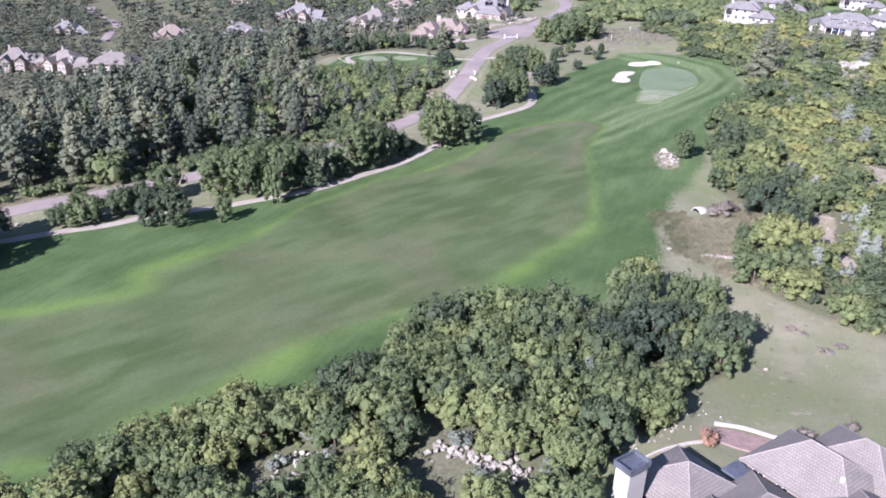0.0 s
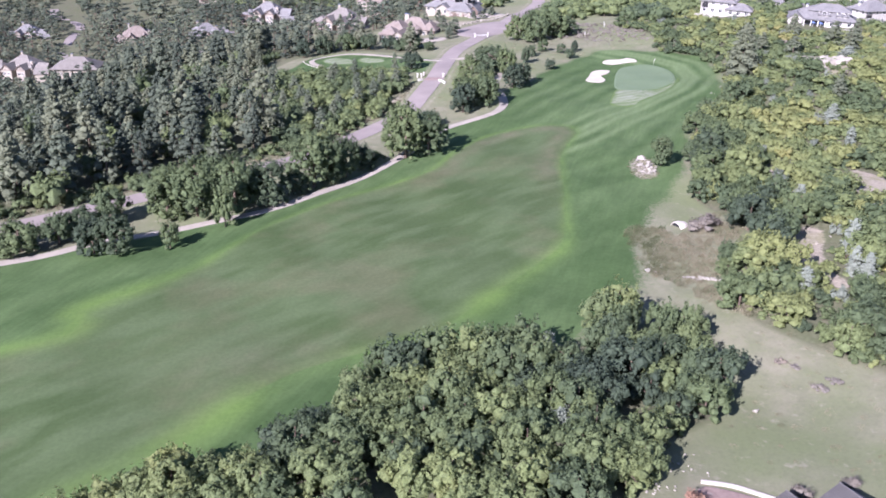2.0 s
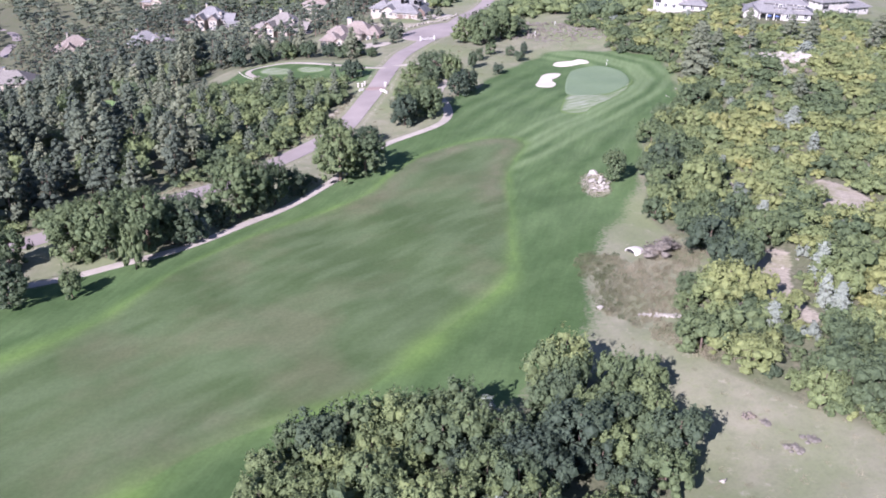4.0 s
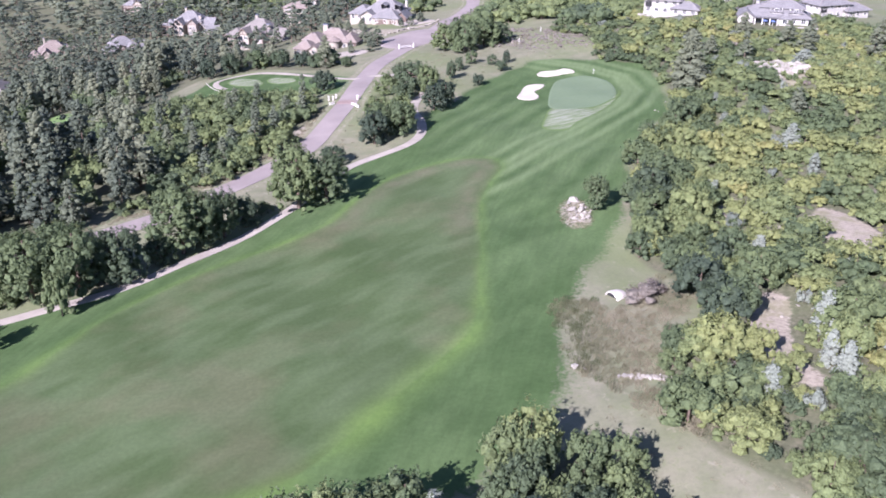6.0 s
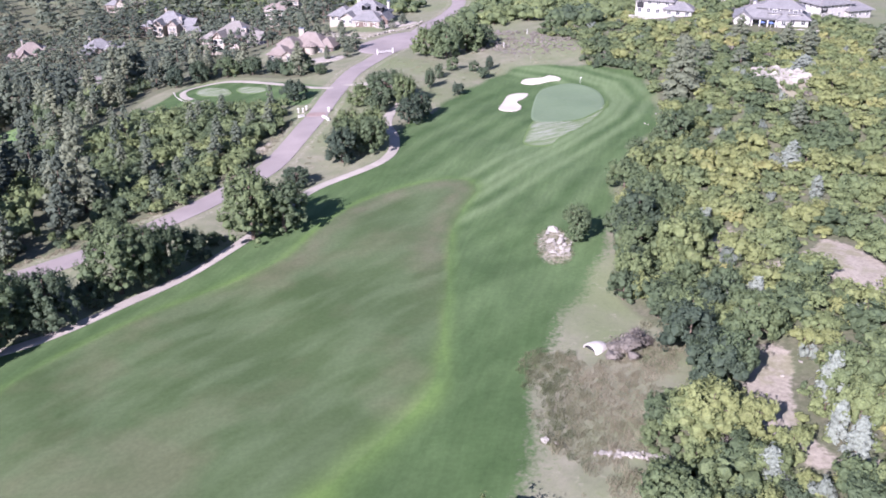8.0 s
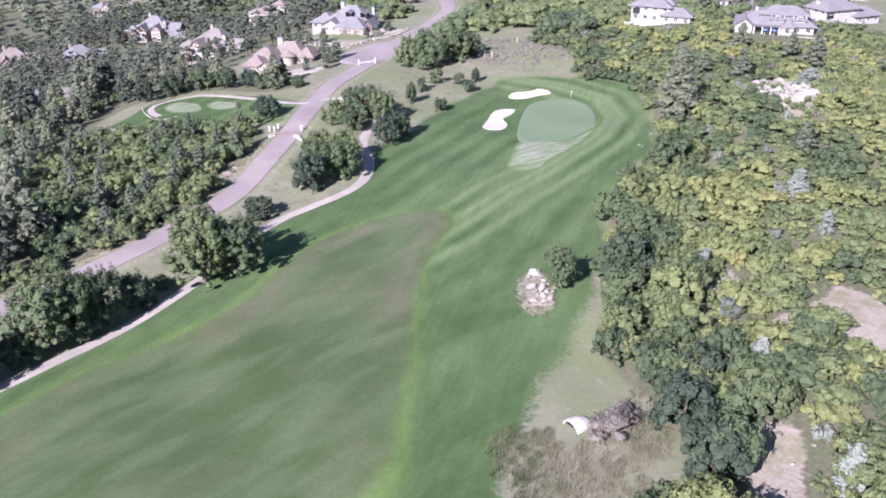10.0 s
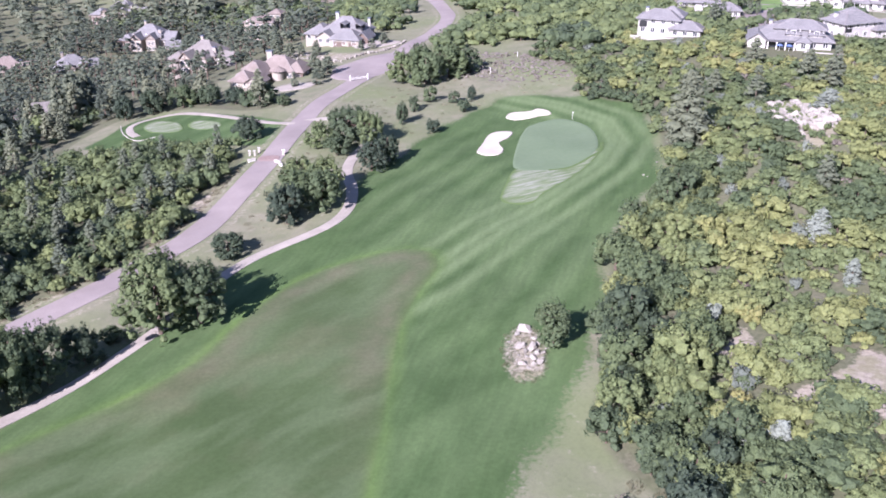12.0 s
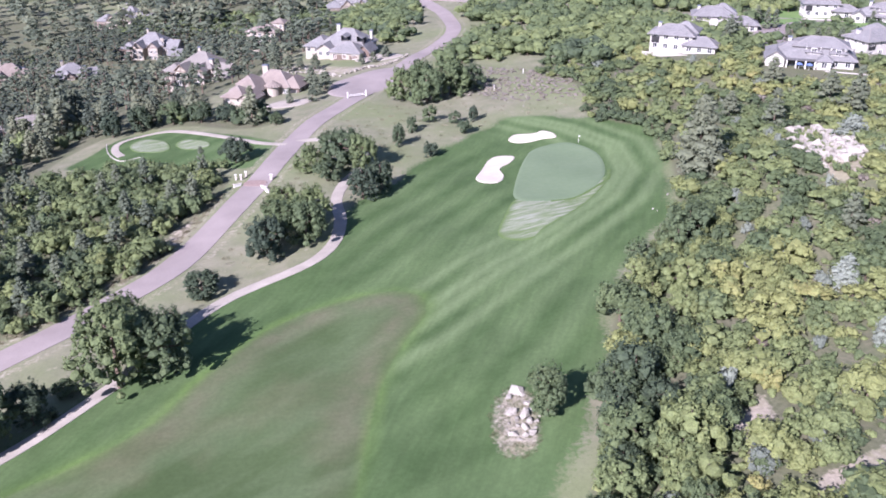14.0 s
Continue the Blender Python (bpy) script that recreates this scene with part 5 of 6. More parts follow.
def turret(parent, x, y, r, h, rise, wall, roof):
    """A round bay under a ribbed cone."""
    bm = bmesh.new()
    bmesh.ops.create_cone(bm, cap_ends=True, segments=16, radius1=r, radius2=r, depth=h + 3, matrix=Matrix.Translation((x, y, h / 2 - 1.5)))
    me = bpy.data.meshes.new("turret")
    bm.to_mesh(me)
    bm.free()
    me.materials.append(wall)
    t = part("turret", me, parent, "round bay with a ribbed conical roof")
    vs, fs = [(x, y, h + rise)], []
    for i in range(32):
        g2 = i * math.pi / 16
        q = r + 0.7 + (0.18 if i % 2 else 0)
        vs.append((x + math.cos(g2) * q, y + math.sin(g2) * q, h - 0.1 + (0.12 if i % 2 else 0)))
    fs = [(0, i + 1, (i + 1) % 32 + 1) for i in range(32)] + [tuple(range(32, 0, -1))]
    part("roof", faces_mesh("roof", vs, fs, roof, True), t)


turret(h, 3.4, -3.8, 2.3, 4.0, 2.0, M_STUCCO, M_ROOF_TAN)
# thin black sheet on the wing's front stands for the recess's shade
part("recess_shade", box("recess_shade", 6.4, 11.4, -2.2, -2.02, -1, 2.6, M_DARK), h, "near-black sheet painting the shaded recess under the eaves")
chimney(h, -4, 6.5, 8.4, M_STUCCO, 2.2, 1.3)


def manor(x, y, turn, label, wall, roof, s=1.0, lift=0.0, tall=6.4):
    """A large house of hips, timbered gables, chimneys and a timber porch."""
    h = house(x, y, turn, label, lift)
    block(h, 0, 2 * s, 14 * s, 11 * s, tall, 4.6 * s, wall, roof, caps=True)
    block(h, 8.5 * s, 1 * s, 9 * s, 8 * s, tall - 1.8, 3.2 * s, M_STONE, roof, True)
    timber_gable(h, -3.2 * s, -5.0 * s, 5.2 * s, 7 * s, tall - 1.0, 2.8 * s, M_STUCCO, roof)
    timber_gable(h, 3.6 * s, -4.4 * s, 4.4 * s, 6 * s, tall - 0.6, 2.4 * s, M_STONE, roof)
    block(h, -8.5 * s, -3.5 * s, 6.5 * s, 8 * s, tall - 1.6, 2.6 * s, M_STONE, roof, False, 0, False)
    porch(h, -11.6 * s, -5.6 * s, -9.6 * s, -7.5 * s, 1.2, tall - 2.0, M_WOOD)
    block(h, 13 * s, -4 * s, 6 * s, 6 * s, 2.8, 2.4 * s, wall, roof, True, 20, False)
    chimney(h, -4 * s, 6 * s, tall + 5.0 * s, M_STUCCO, 1.2)
    chimney(h, 6 * s, -1.5 * s, tall + 2.8 * s, M_STONE, 1.6)
    return h


manor(-102, 246, -20, "tall stone and cream manor with weathered brown gables", M_STUCCO, M_ROOF_BROWN, 1.0, 0.0, 7)
manor(-176, 414, -8, "stone-trimmed manor with grey gables above the pines", M_STONE, M_ROOF_GREY, 1.25, 0, 7.5)
h = house(-97, 352, -12, "square cream house with pale tan hip roofs", 3.0)
block(h, 0, 0, 13, 11, 6.2, 2.8, M_STUCCO, M_ROOF_TAN, caps=True)
block(h, -6.5, 3, 8, 9, 5.2, 2.4, M_STUCCO, M_ROOF_TAN)
block(h, 5, 5, 6, 6, 9.4, 2.0, M_STUCCO, M_ROOF_TAN)
block(h, 20, 12, 7, 8, 3.4, 2.0, M_STUCCO, M_ROOF_TAN)
manor(-206, 372, 30, "grey-roofed house with tall chimneys among pines", M_STUCCO, M_ROOF_GREY, 1.0, -3.5, 6)
manor(-285, 462, 20, "sprawling tan-roofed house on the far slope", M_STUCCO, M_ROOF_TAN, 1.4, -1, 6)
manor(-372, 470, 5, "far pale house with grey gables among pines", M_STUCCO, M_ROOF_GREY, 1.1, -1, 6)
manor(-318, 352, -10, "brown-roofed stucco house below the pines", M_STUCCO, M_ROOF_BROWN, 1.3, 3, 5)
manor(-350, 352, 12, "low brown-roofed house in the valley", M_STUCCO, M_ROOF_BROWN, 1.3, 3, 5)
manor(-255, 604, -15, "distant house with long dark grey roofs", M_STONE, M_ROOF_GREY, 1.7, 0, 5)
manor(-66, 466, 10, "far white house beside the street's end", M_WHITE, M_ROOF_GREY, 1.3, 0, 5)
h = house(-280, 345, 8, "open pavilion house with a broad brown hip roof", 4.0)
block(h, 0, 0, 25, 17, 5.0, 5.6, M_STUCCO, M_ROOF_BROWN, over=1.6, caps=True)
chimney(h, -3, 1, 12.0, M_STUCCO)
for i in range(6):
    part("porch_post", box("porch_post", -12.2 + i * 4.8, -11.7 + i * 4.8, -9.8, -9.3, -9, 5.0, M_STUCCO), h)
h = house(-162, 226, 20, "dark timber house hidden among pines")
block(h, 0, 0, 13, 9, 4.5, 3.4, M_WOOD, M_ROOF_BROWN, True)
block(h, -8, -1, 6, 6, 3.4, 2.4, M_WOOD, M_ROOF_BROWN)


def villa(x, y, turn, label, s=1.0, lift=0.0):
    """A two-storey white villa: a broad hip, a lower wing, a dark sheet for a loggia and a garden wall."""
    h = house(x, y, turn, label, lift)
    block(h, -2 * s, 1, 15 * s, 10 * s, 5.4, 3.0 * s, M_WHITE, M_ROOF_GREY, over=0.9, caps=True)
    block(h, 8.5 * s, -1.5 * s, 11 * s, 8 * s, 3.0, 2.6 * s, M_WHITE, M_ROOF_GREY, over=0.9, caps=True)
    block(h, 1.5 * s, 5 * s, 9 * s, 8 * s, 5.8, 3.2 * s, M_WHITE, M_ROOF_GREY, over=0.8)
    # no real opening: a black sheet on the wall paints its shade
    part("loggia", box("loggia", -9.0 * s, -6.2 * s, -4.1 * s, -3.95 * s, 2.6, 4.6, M_DARK), h, "near-black sheet painting the shade of a loggia")
    part("terrace_wall", box("terrace_wall", -11 * s, 5 * s, -9.2 * s, -8.9 * s, -3, 0.4, M_WHITE), h, "low white garden wall")
    part("coping", box("coping", -11.1 * s, 5.1 * s, -9.3 * s, -8.8 * s, 0.4, 0.52, M_CURB), h)
    chimney(h, -7.6 * s, 2.5, 7.8, M_WHITE, 1.0)
    return h


def long_house(x, y, turn, label, s=1.0, lift=0.0):
    """A long low white house with an upper storey, dormers and a shaded terrace."""
    h = house(x, y, turn, label, lift)
    block(h, 0, 1, 23 * s, 11 * s, 2.9, 3.4 * s, M_WHITE, M_ROOF_GREY, over=0.9, caps=True)
    block(h, 2.5 * s, 3 * s, 14 * s, 8 * s, 5.6, 2.2 * s, M_WHITE, M_ROOF_GREY, over=0.9, caps=True)
    block(h, -9.5 * s, -3.5 * s, 5 * s, 7 * s, 2.8, 2.2 * s, M_WHITE, M_ROOF_GREY, True)
    for dx in (0.5, 7.0):
        block(h, dx * s, -1.6 * s, 3.6 * s, 4 * s, 4.6, 1.0, M_WHITE, M_ROOF_GREY, over=0.6)
    block(h, 3.6 * s, -5.4 * s, 3.6 * s, 3.2 * s, 2.9, 1.4, M_WHITE, M_ROOF_GREY, over=0.5)
    roof = part("terrace_roof", box("terrace_roof", -6.6 * s, 1.4 * s, -7.4 * s, -4.6 * s, 2.6, 2.8, M_ROOF_GREY), h)
    for i in range(4):
        part("post", box("post", (-6.5 + i * 2.5) * s, (-6.15 + i * 2.5) * s, -7.3 * s, -6.95 * s, -3, 2.6, M_TRIM), roof)
    part("glazing", box("glazing", -6.4 * s, 1.2 * s, -4.66 * s, -4.54 * s, 0.0, 2.4, M_GLASS), h, "dark terrace glazing")
    part("terrace_wall", box("terrace_wall", 4 * s, 15 * s, -8.6 * s, -8.3 * s, -3, 0.5, M_WHITE), h, "low white garden wall")
    chimney(h, -6 * s, 4, 6.8, M_WHITE, 1.0)
    return h


villa(64.6, 191, -24, "white two-storey villa with lavender-grey hip roof", 0.86, 0.6)
long_house(96.4, 166, -19, "long white stucco house with dormers and terrace", 1.0, -0.6)
villa(91.5, 240, -12, "tall white house with balconies behind spruces", 0.95, 0.0)
villa(126, 186, 20, "white stucco house with a projecting bay", 0.95, -0.5)
villa(139, 262, -10, "distant white house beyond the street", 0.85, 0.0)
long_house(156, 250, -30, "distant house with grey roof beyond the street", 0.8, 0.0)
for x, y in ((90.6, 158.6), (93.2, 157.8)):
    g2 = tagged(new("patio_umbrella"), "open blue patio umbrella on the terrace", "umbrella", "blue umbrellas")
    g2.matrix_basis = pose(x, y, float(terrain(x, y))) @ Matrix.Scale(0.8, 4)
    part("pole", box("pole", -0.04, 0.04, -0.04, 0.04, 0, 2.4, M_TRIM), g2)
    part("canopy", faces_mesh("canopy", [(0, 0, 2.7)] + [(1.4 * math.cos(i * math.pi / 4), 1.4 * math.sin(i * math.pi / 4), 2.1) for i in range(8)], [(0, i + 1, (i + 1) % 8 + 1) for i in range(8)] + [tuple(range(8, 0, -1))], M_BLUE), g2)

# the near house on the rise
h = house(-10, -122, 40, "stucco house with brown-grey shingled hip roofs")
block(h, -6.6, 7.6, 8.2, 8.2, 2.4, 3.0, M_STUCCO, M_ROOF_BROWN, caps=True)
block(h, -4.0, 0.2, 9.5, 8, 2.5, 2.4, M_STUCCO, M_ROOF_BROWN, caps=True)
block(h, -13.5, 0.5, 15, 9, 2.6, 3.0, M_STUCCO, M_ROOF_BROWN, caps=True)
block(h, 6.4, 0.0, 8.4, 12, 2.9, 3.6, M_STUCCO, M_ROOF_BROWN, caps=True)
block(h, 11.6, -2.2, 9.5, 11, 2.9, 3.7, M_STUCCO, M_ROOF_BROWN, caps=True)
block(h, 1.0, -7.0, 16, 11, 2.7, 3.0, M_STUCCO, M_ROOF_BROWN, caps=True)
part("flat_roof", box("flat_roof", -1.2, 1.6, 4.6, 7.0, 2.2, 2.45, M_METAL, 0.03), h, "flat grey metal roof over the recess")
stack = part("chimney", box("chimney", -1.35, 1.35, -0.95, 0.95, 0, 6.6, M_WHITE, 0.05), h, "broad white stucco chimney", pose(-13.6, 9.4, 0))
part("chimney_cap", box("chimney_cap", -1.55, 1.55, -1.15, 1.15, 6.6, 6.9, M_METAL, 0.05), stack, "dark metal cap with a raised rim")
for x0, x1, y0, y1 in ((-1.55, 1.55, -1.15, -1.0), (-1.55, 1.55, 1.0, 1.15), (-1.55, -1.4, -1.0, 1.0), (1.4, 1.55, -1.0, 1.0)):
    part("rim", box("rim", x0, x1, y0, y1, 6.89, 7.35, M_METAL), stack)
for x, y, z in ((4.6, -3.2, 5.1), (9.0, -6.5, 4.6)):
    part("roof_vent", box("roof_vent", x - 0.18, x + 0.18, y - 0.18, y + 0.18, z - 0.6, z + 0.5, M_TRIM, 0.03), h, "small pale roof vent")

# ---- paving and small things ----
ribbon("far_road", FAR_ROAD, 3.2, 0.1, M_ROAD, "distant pinkish street beyond the scrub", "road")
ribbon("valley_road", VALLEY_ROAD, 3.4, 0.12, M_ROAD, "grey street winding between valley houses", "road")
ribbon("far_street", FAR_STREET, 3.4, 0.1, M_ROAD, "distant street between white houses", "road")
court = draped("cul_de_sac", ring([(-44, 176), (-44.5, 192), (-40, 199), (-33, 206), (-26, 208), (-21.5, 199), (-24, 186), (-30, 176), (-37, 170)]), 0.14, M_ROAD, "widened cul-de-sac of pinkish asphalt", "road")
ribbon("lawn_path", curve([(-49, 126.5), (-56, 129.5), (-64, 135.5), (-78.6, 147), (-88, 152.5), (-96, 150), (-99, 144.5), (-97, 137), (-93, 130.5)]), 1.0, 0.08, M_PATH, "narrow concrete path round the practice lawn", "path")
draped("garage_drive", ring([(-41, 227), (-36, 222.5), (-26, 225), (-24, 229), (-30, 234), (-37, 233)]), 0.16, M_PATH, "pale concrete garage drive", "drive")
draped("terrace", ring([(-62, 168), (-57, 172.5), (-49, 170.5), (-51, 164.5), (-58, 163.5)]), 0.2, M_PATH, "pale concrete terrace before the tan-roofed house", "terrace")
draped("driveway", ring([(89, 200), (93, 208), (101, 222), (108, 240), (118, 240), (112, 224), (106, 206), (100, 190), (94, 190)]), 0.16, M_ROAD, "pinkish drive between the white houses", "road")
draped("far_garden", ring([(108, 250), (119, 242), (137, 245), (153, 240), (163, 260), (152, 271), (132, 277), (113, 274)]), 0.14, M_LAWN, "green lawn beyond the white houses", "lawn")
for s in (LAWN_TWO, LAWN_THREE):
    draped("far_lawn", s, 0.12, M_LAWN, "patch of mown lawn among the pines", "lawn")

def rock_mesh(seed):
    """A broken, angular block about one metre across."""
    rg = np.random.default_rng(50 + seed)
    bm = bmesh.new()
    for d in rg.normal(0, 1, (13, 3)):
        d = d / np.abs(d).max() ** 0.8 / np.linalg.norm(d) ** 0.2 * rg.uniform(0.7, 1.15)
        bm.verts.new(Vector(d) * 0.42)
    hull = bmesh.ops.convex_hull(bm, input=bm.verts[:])
    bmesh.ops.delete(bm, geom=[v for v in hull["geom_interior"] if isinstance(v, bmesh.types.BMVert)], context="VERTS")
    me = bpy.data.meshes.new("boulder")
    bm.to_mesh(me)
    bm.free()
    me.materials.append(M_ROCK)
    return me


ROCKS = [rock_mesh(i) for i in range(8)]


def boulder(x, y, size, label, group, flat=0.75, sink=0.12):
    ob = tagged(new("boulder", ROCKS[int(rng.integers(8))]), label, "boulder", group)
    ob.matrix_basis = Matrix.LocRotScale((x, y, float(terrain(x, y)) + size * (0.28 * flat - sink)), Euler((rng.uniform(-0.2, 0.2), rng.uniform(-0.2, 0.2), rng.uniform(0, 6.28))),
                                         (size, size * rng.uniform(0.65, 1.0), size * flat * rng.uniform(0.7, 1.1)))
    return ob


for x, y, s in [(0.2, 9.8, 2.5), (1.2, 9.2, 1.2), (-0.6, 8.6, 1.0), (1.7, 7.0, 1.5), (1.9, 5.8, 1.2), (-0.4, 5.4, 1.9), (1.1, 4.6, 1.9), (0.0, 3.8, 1.2), (1.6, 3.4, 1.3), (2.5, 3.3, 0.9), (0.2, 2.6, 1.0), (1.1, 2.2, 1.5), (-0.4, 1.3, 1.7), (0.8, 0.8, 1.2), (1.7, 1.0, 1.3), (0.2, 0.1, 1.0), (-1.9, 6.9, 0.6), (2.9, 4.3, 0.5), (-0.9, 3.2, 0.6), (-1.2, 2.2, 0.5), (2.3, 2.0, 0.6)]:
    boulder(x, y, s * 1.08, "pale angular sandstone boulder heaped on the fairway", "boulders on the fairway")
p = scatter(SOILS[4], 0.75)
woods("boulder_weeds", "weeds", np.stack([p[:, 0], p[:, 1], rng.uniform(0.6, 1.2, len(p)), rng.uniform(0.12, 0.32, len(p)), np.clip(rng.normal(0.35, 0.25, len(p)), 0, 1)], -1), "dry grass round the boulders on the fairway", "grass")


def rock_field(name, places, label):
    """Broken rocks past counting, joined into one object: rows of x, y, length, depth, height."""
    vs, fs, base = [], [], 0
    for x, y, w, d, hh in places:
        me = ROCKS[int(rng.integers(8))]
        v = np.empty(len(me.vertices) * 3, np.float32)
        me.vertices.foreach_get("co", v)
        f = np.empty(len(me.polygons) * 3, np.int32)
        me.polygons.foreach_get("vertices", f)
        a = rng.uniform(-0.5, 0.5) - 0.9
        v = v.reshape(-1, 3) * np.array([w, d, hh])
        v = v @ np.array([[math.cos(a), math.sin(a), 0], [-math.sin(a), math.cos(a), 0], [0, 0, 1]]) + np.array([x, y, float(terrain(x, y)) + hh * 0.18])
        vs.append(v)
        fs.append(f.reshape(-1, 3) + base)
        base += len(v)
    return tagged(new(name, mesh_of(name, np.vstack(vs), np.vstack(fs), [M_ROCK])), label, "rocks", kind="stuff")


p = scatter(ring([(60.5, 63), (60.5, 74), (62, 84), (67.5, 103), (73, 110), (79, 108), (79, 97), (73, 80), (68, 66), (64, 60)]), 1.3, keep=lambda x, y: patchy(x, y, 0.16) > -0.1)
s = rng.uniform(0.7, 1.5, len(p))
rock_field("rocky_outcrop", np.stack([p[:, 0], p[:, 1], 2.6 * s * rng.uniform(0.6, 1.5, len(p)), 1.5 * s, 1.6 * s * rng.uniform(0.5, 1.6, len(p))], -1), "white weathered sandstone ledges of a rocky outcrop")
p = scatter(ring([(84, 100), (92, 104), (100, 98), (94, 92)]), 1.9, keep=lambda x, y: patchy(x, y, 0.2) > -0.1)
rock_field("small_outcrop", np.stack([p[:, 0], p[:, 1], rng.uniform(1, 3, len(p)), rng.uniform(0.8, 1.6, len(p)), rng.uniform(0.6, 1.6, len(p))], -1), "smaller white sandstone ledge on the slope")
p = scatter(ring([(60, 63), (60, 74), (62, 84), (67.5, 103), (73, 110), (79, 108), (79, 97), (73, 80), (68, 66), (64, 60)]), 2.4, keep=lambda x, y: patchy(x, y, 0.16) < 0.12)
woods("ledge_shrubs", "mid_shrub", np.stack([p[:, 0], p[:, 1], rng.uniform(1.4, 3.0, len(p)), rng.uniform(1.0, 2.0, len(p)), rng.uniform(0.3, 0.7, len(p))], -1), "low shrubs growing between the ledges", "scrub")
for line, n in ((KNOLL_ROCKS, 90), (KNOLL_ROCKS_TWO, 40)):
    c = curve(line, 0.3)
    for i in range(n):
        q = c[int(rng.integers(len(c)))] + rng.normal(0, 0.7, 2)
        boulder(q[0], q[1], rng.uniform(0.35, 1.2), "pale broken rock lying between the oaks", "rocks on the knoll", 0.9, 0.0)
u = rng.uniform(0, 1, 60)
rock_field("ditch_lining", np.stack([-3.6 + 8.6 * u + rng.normal(0, 0.3, 60), -52.6 - 2.0 * u + rng.normal(0, 0.3, 60), rng.uniform(0.5, 1.1, 60), rng.uniform(0.4, 0.9, 60), rng.uniform(0.3, 0.7, 60)], -1), "grey stones lining a short ditch")
p = np.vstack([curve([(-28.2, -116.2), (-25.3, -112.5), (-20.8, -108.7), (-17, -106.7)], 0.35) + rng.normal(0, 0.5, (1, 2)), np.stack([rng.uniform(-21, -11, 26), rng.uniform(-107, -99, 26)], -1)])
p = p + rng.normal(0, 0.45, p.shape)
rock_field("scattered_stones", np.stack([p[:, 0], p[:, 1], rng.uniform(0.15, 0.6, len(p)), rng.uniform(0.15, 0.5, len(p)), rng.uniform(0.12, 0.35, len(p))], -1), "small pale stones strewn over dry grass")
for x, y, s in [(-8.6, -49.6, 1.2), (-7.4, -50.2, 0.9), (-1.9, -88.8, 1.1), (-138.5, -35.8, 1.4), (-137, -35.2, 1.1), (-134.2, -33.2, 1.3), (-132.6, -32.4, 1.1), (32.2, -28, 0.9), (34, -27, 0.7), (38, 38, 1.6), (40, 40, 1.1), (34.6, 73.6, 0.8), (30.5, 67.6, 0.6), (31.0, 66.2, 0.5), (25.8, -37.5, 0.7), (22.5, -40.2, 0.8), (-76, 100, 2.2), (-79, 102, 1.5)]:
    boulder(x, y, s, "pale loose rock lying in the grass", "loose rocks")

# concrete culvert in the draw: a low dome with a dark mouth
bm = bmesh.new()
rings = []
for u, r in ((0.0, 1.0), (0.08, 1.12), (0.5, 1.15), (1.2, 1.1), (1.9, 0.9), (2.4, 0.6), (2.7, 0.2)):
    rings.append([bm.verts.new((u, math.cos(a) * r * 1.1, math.sin(a) * r * 0.95)) for a in np.linspace(0, math.pi, 13)])
for a, b in zip(rings[:-1], rings[1:]):
    for i in range(12):
        bm.faces.new((a[i], a[i + 1], b[i + 1], b[i]))
me = bpy.data.meshes.new("culvert")
bm.to_mesh(me)
bm.free()
me.materials.append(M_CURB)
culvert = tagged(new("culvert"), "white concrete culvert mouth half buried in grass", "culvert")
culvert.matrix_basis = pose(-0.1, -30.8, float(terrain(-0.1, -30.8)) - 0.3, 0, 0, 32) @ Matrix.Scale(1.2, 4)
shell = part("pipe_shell", me, culvert)
thick = shell.modifiers.new("thick", "SOLIDIFY")
thick.thickness = 0.14
# near-black plate set in the pipe paints the mouth's inner shade
part("mouth_shade", box("mouth_shade", 0.3, 0.36, -0.98, 0.98, -0.2, 0.72, M_DARK), culvert, "near-black plate painting the shade inside the mouth")

# gate on the street
band = draped("paver_band", ring([(-53.6, 97.4), (-53.4, 100.4), (-49.0, 99.2), (-49.2, 96.2)], 0.8), 0.15, M_BRICKPATIO, "dark paver band across the street", "paving")
for x, y, w in ((-56.6, 102.3, 0.42), (-55.3, 101.9, 0.42), (-54.6, 103.8, 0.45), (-48.0, 99.8, 0.6)):
    g2 = tagged(new("gate_pillar"), "white stone gate pillar beside the street", "pillar", "gate pillars")
    g2.matrix_basis = pose(x, y, float(terrain(x, y)), 0, 0, 15)
    part("shaft", box("shaft", -w / 2, w / 2, -0.22, 0.22, -0.3, 1.2, M_CURB, 0.03), g2)
    part("capstone", box("capstone", -w / 2 - 0.08, w / 2 + 0.08, -0.3, 0.3, 1.2, 1.32, M_TRIM, 0.03), g2)
for x, y, a in ((-55.2, 97.6, 35), (-48.6, 94.6, -40), (-47.6, 92.6, -60)):
    g2 = tagged(new("gate_wall"), "low white curved entrance wall by the street", "wall", "entrance walls")
    g2.matrix_basis = pose(x, y, float(terrain(x, y)), 0, 0, a)
    part("wall_body", box("wall_body", -0.9, 0.9, -0.18, 0.18, -0.3, 0.55, M_TRIM, 0.04), g2)
    part("coping", box("coping", -1.0, 1.0, -0.25, 0.25, 0.55, 0.66, M_CURB, 0.03), g2)
# barrier at the cul-de-sac
bar = tagged(new("road_barrier"), "white swing barrier across the street", "barrier")
bar.matrix_basis = pose(-37.6, 168.2, float(terrain(-37.6, 168.2)), 0, 0, 26)
for x in (0, 5.8):
    part("post", box("post", x - 0.16, x + 0.16, -0.16, 0.16, -0.3, 1.9, M_TRIM, 0.02), bar)
for z in (0.55, 0.95):
    part("rail", box("rail", 0.16, 5.64, -0.06, 0.06, z, z + 0.14, M_TRIM), bar)
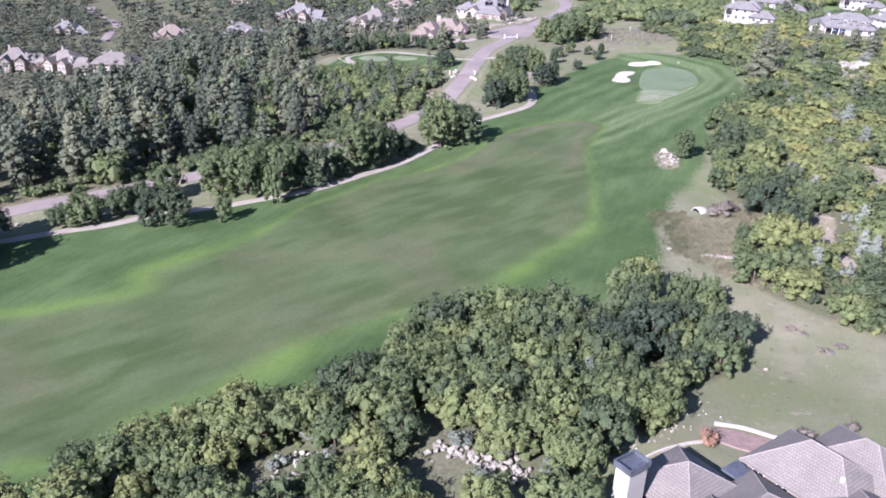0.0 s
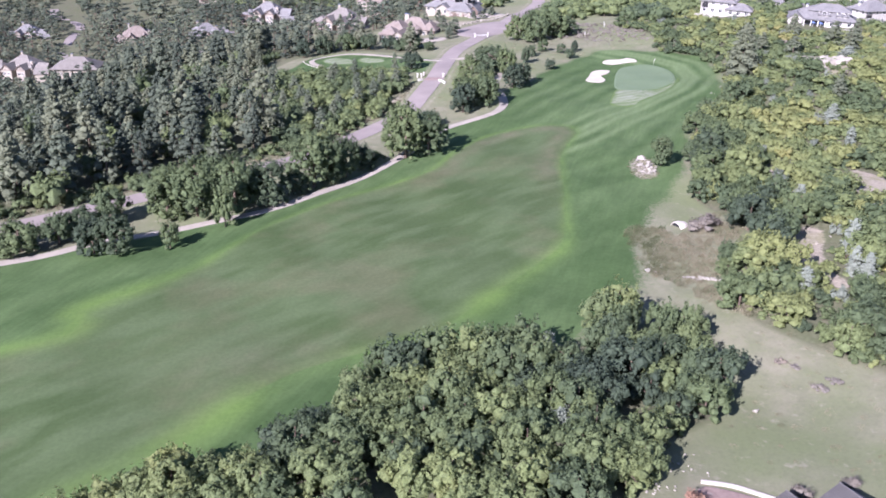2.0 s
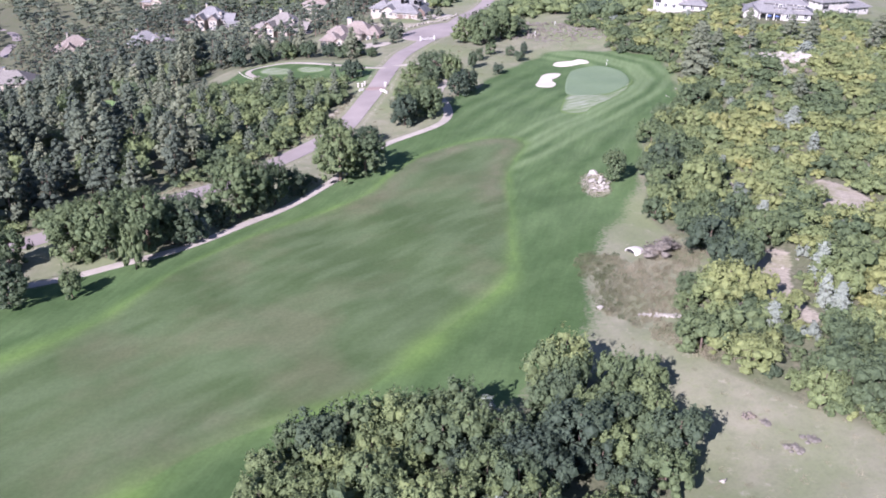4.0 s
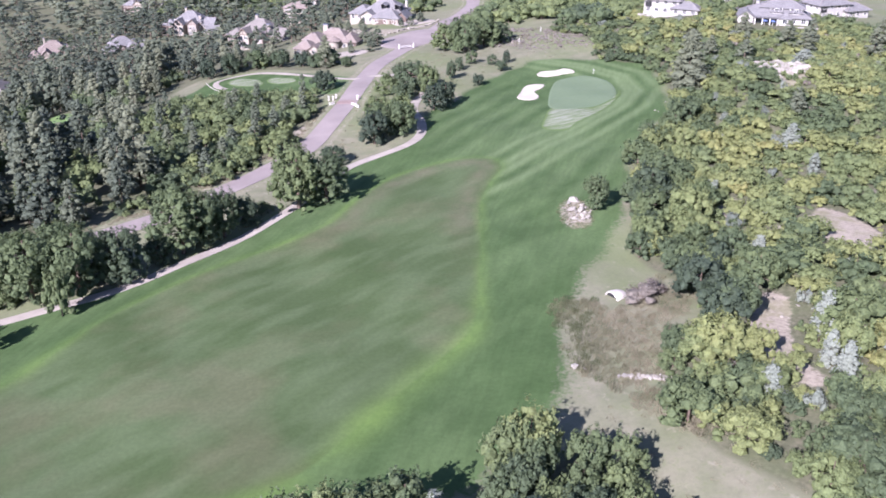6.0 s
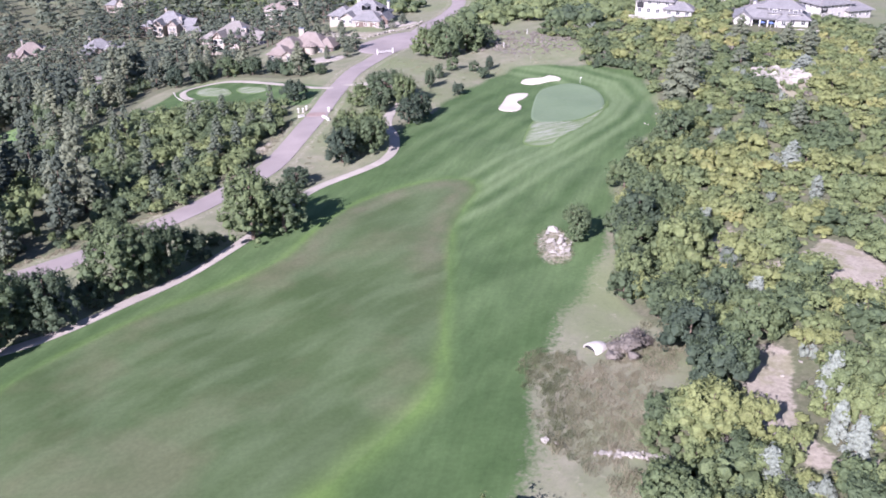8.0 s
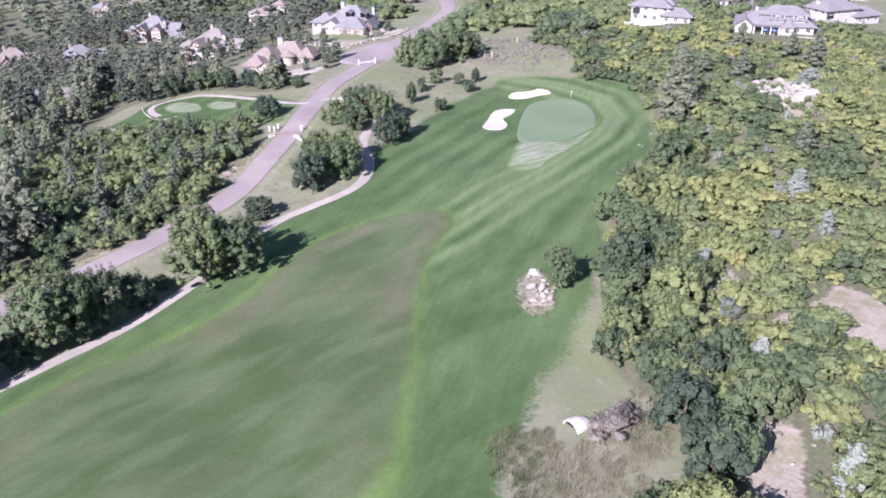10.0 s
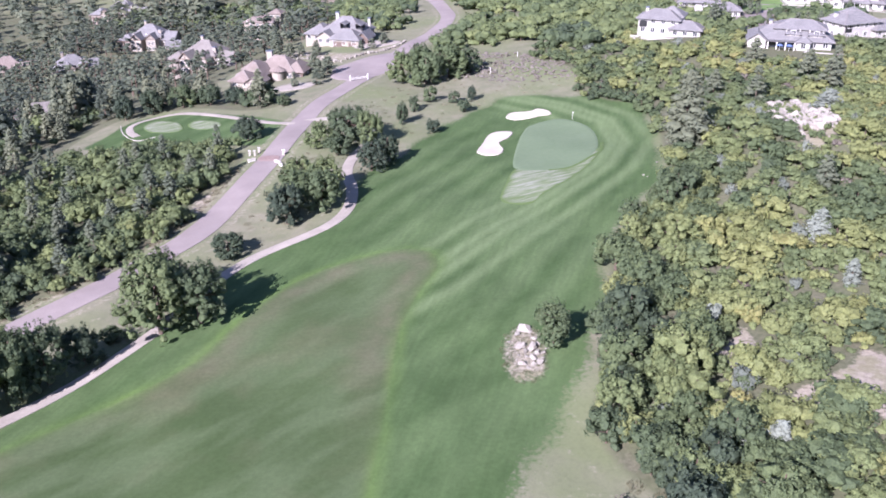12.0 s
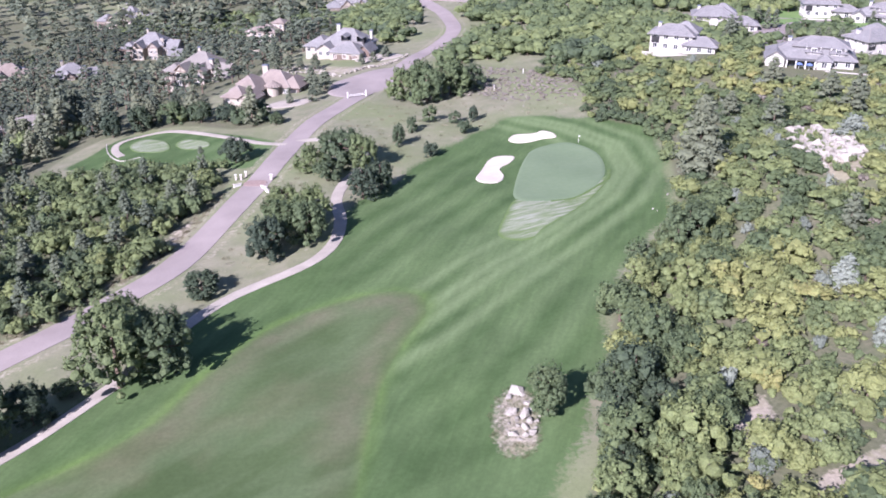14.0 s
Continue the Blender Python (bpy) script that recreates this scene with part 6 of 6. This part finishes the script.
for x, y, z in ((5.6, 165.7, 1.9), (15.6, 184, 1.7)):
    post = tagged(new("marker_post", box("marker_post", -0.09, 0.09, -0.09, 0.09, -0.3, z, M_TRIM, 0.02)), "white wooden marker post in the dry field", "post", "marker posts")
    post.matrix_basis = pose(x, y, float(terrain(x, y)))
for i in range(15):
    x, y = 12.1 + i * 0.37 + rng.normal(0, 0.25), 144.5 + i * 2.0 + rng.normal(0, 0.4)
    boulder(x, y, rng.uniform(0.3, 0.75), "pale weathered stone of a field boundary", "stones of the field boundary", 0.7)
flag = tagged(new("flagstick"), "white flagstick standing in the putting green", "flagstick")
flag.matrix_basis = pose(23.4, 116.2, float(terrain(23.4, 116.2)) + 0.1)
part("pole", box("pole", -0.03, 0.03, -0.03, 0.03, 0, 1.9, M_TRIM), flag)
part("flag", box("flag", 0.03, 0.32, -0.015, 0.015, 1.6, 1.85, M_TRIM), flag)

# patio of the near house
patio = draped("patio", ring([(-12.6, -105.6), (-6.4, -108.0), (-9, -110.5), (-13.5, -108.5)], 1.0), 0.12, M_BRICKPATIO, "red flagstone patio behind the near house", "patio")


def low_wall(line, label, height=0.7, half=0.28):
    c = curve(line, 0.8)
    top = tagged(new("garden_wall"), label, "wall")
    me_v, me_f = [], []
    t = np.gradient(c, axis=0)
    t /= np.linalg.norm(t, axis=1)[:, None]
    n = np.stack([t[:, 1], -t[:, 0]], -1) * half
    for (x, y), (nx, ny) in zip(c, n):
        z = float(terrain(x, y))
        me_v += [(x - nx, y - ny, z - 0.4), (x - nx, y - ny, z + height), (x + nx, y + ny, z + height), (x + nx, y + ny, z - 0.4)]
    for i in range(len(c) - 1):
        for k in range(4):
            me_f.append((i * 4 + k, i * 4 + (k + 1) % 4, i * 4 + 4 + (k + 1) % 4, i * 4 + 4 + k))
    me_f += [(0, 3, 2, 1), tuple(len(me_v) - 4 + k for k in range(4))]
    part("stone_body", faces_mesh("stone_body", me_v, me_f, M_CURB), top)


low_wall([(-12.9, -104.9), (-9.5, -105.5), (-5.6, -107.6)], "pale stone retaining wall round the patio", 0.4, 0.14)
low_wall([(-27, -118.0), (-22.2, -113.1), (-18, -110.4), (-15.2, -109.2)], "curved pale stone garden wall", 0.3, 0.13)
low_wall([(-103, 147), (-99.5, 138), (-95, 130), (-91, 126), (-87, 127.5)], "pale stone edging round the practice lawn", 0.15, 0.09)
for line, n in (([(-46, 204), (-52, 214), (-60, 222), (-70, 230)], 40), ([(-44, 203.5), (-50, 208), (-56, 213), (-64, 218)], 30), ([(-42, 205), (-36, 211), (-29, 215), (-24, 222), (-22, 228)], 44)):
    c = curve(line, 0.3)
    for i in range(n):
        q = c[int(i * len(c) / n)] + rng.normal(0, 0.3, 2)
        boulder(q[0], q[1], rng.uniform(0.7, 1.6), "pale sandstone boulder of a garden retaining wall", "boulders of the garden wall", 0.9, 0.0)
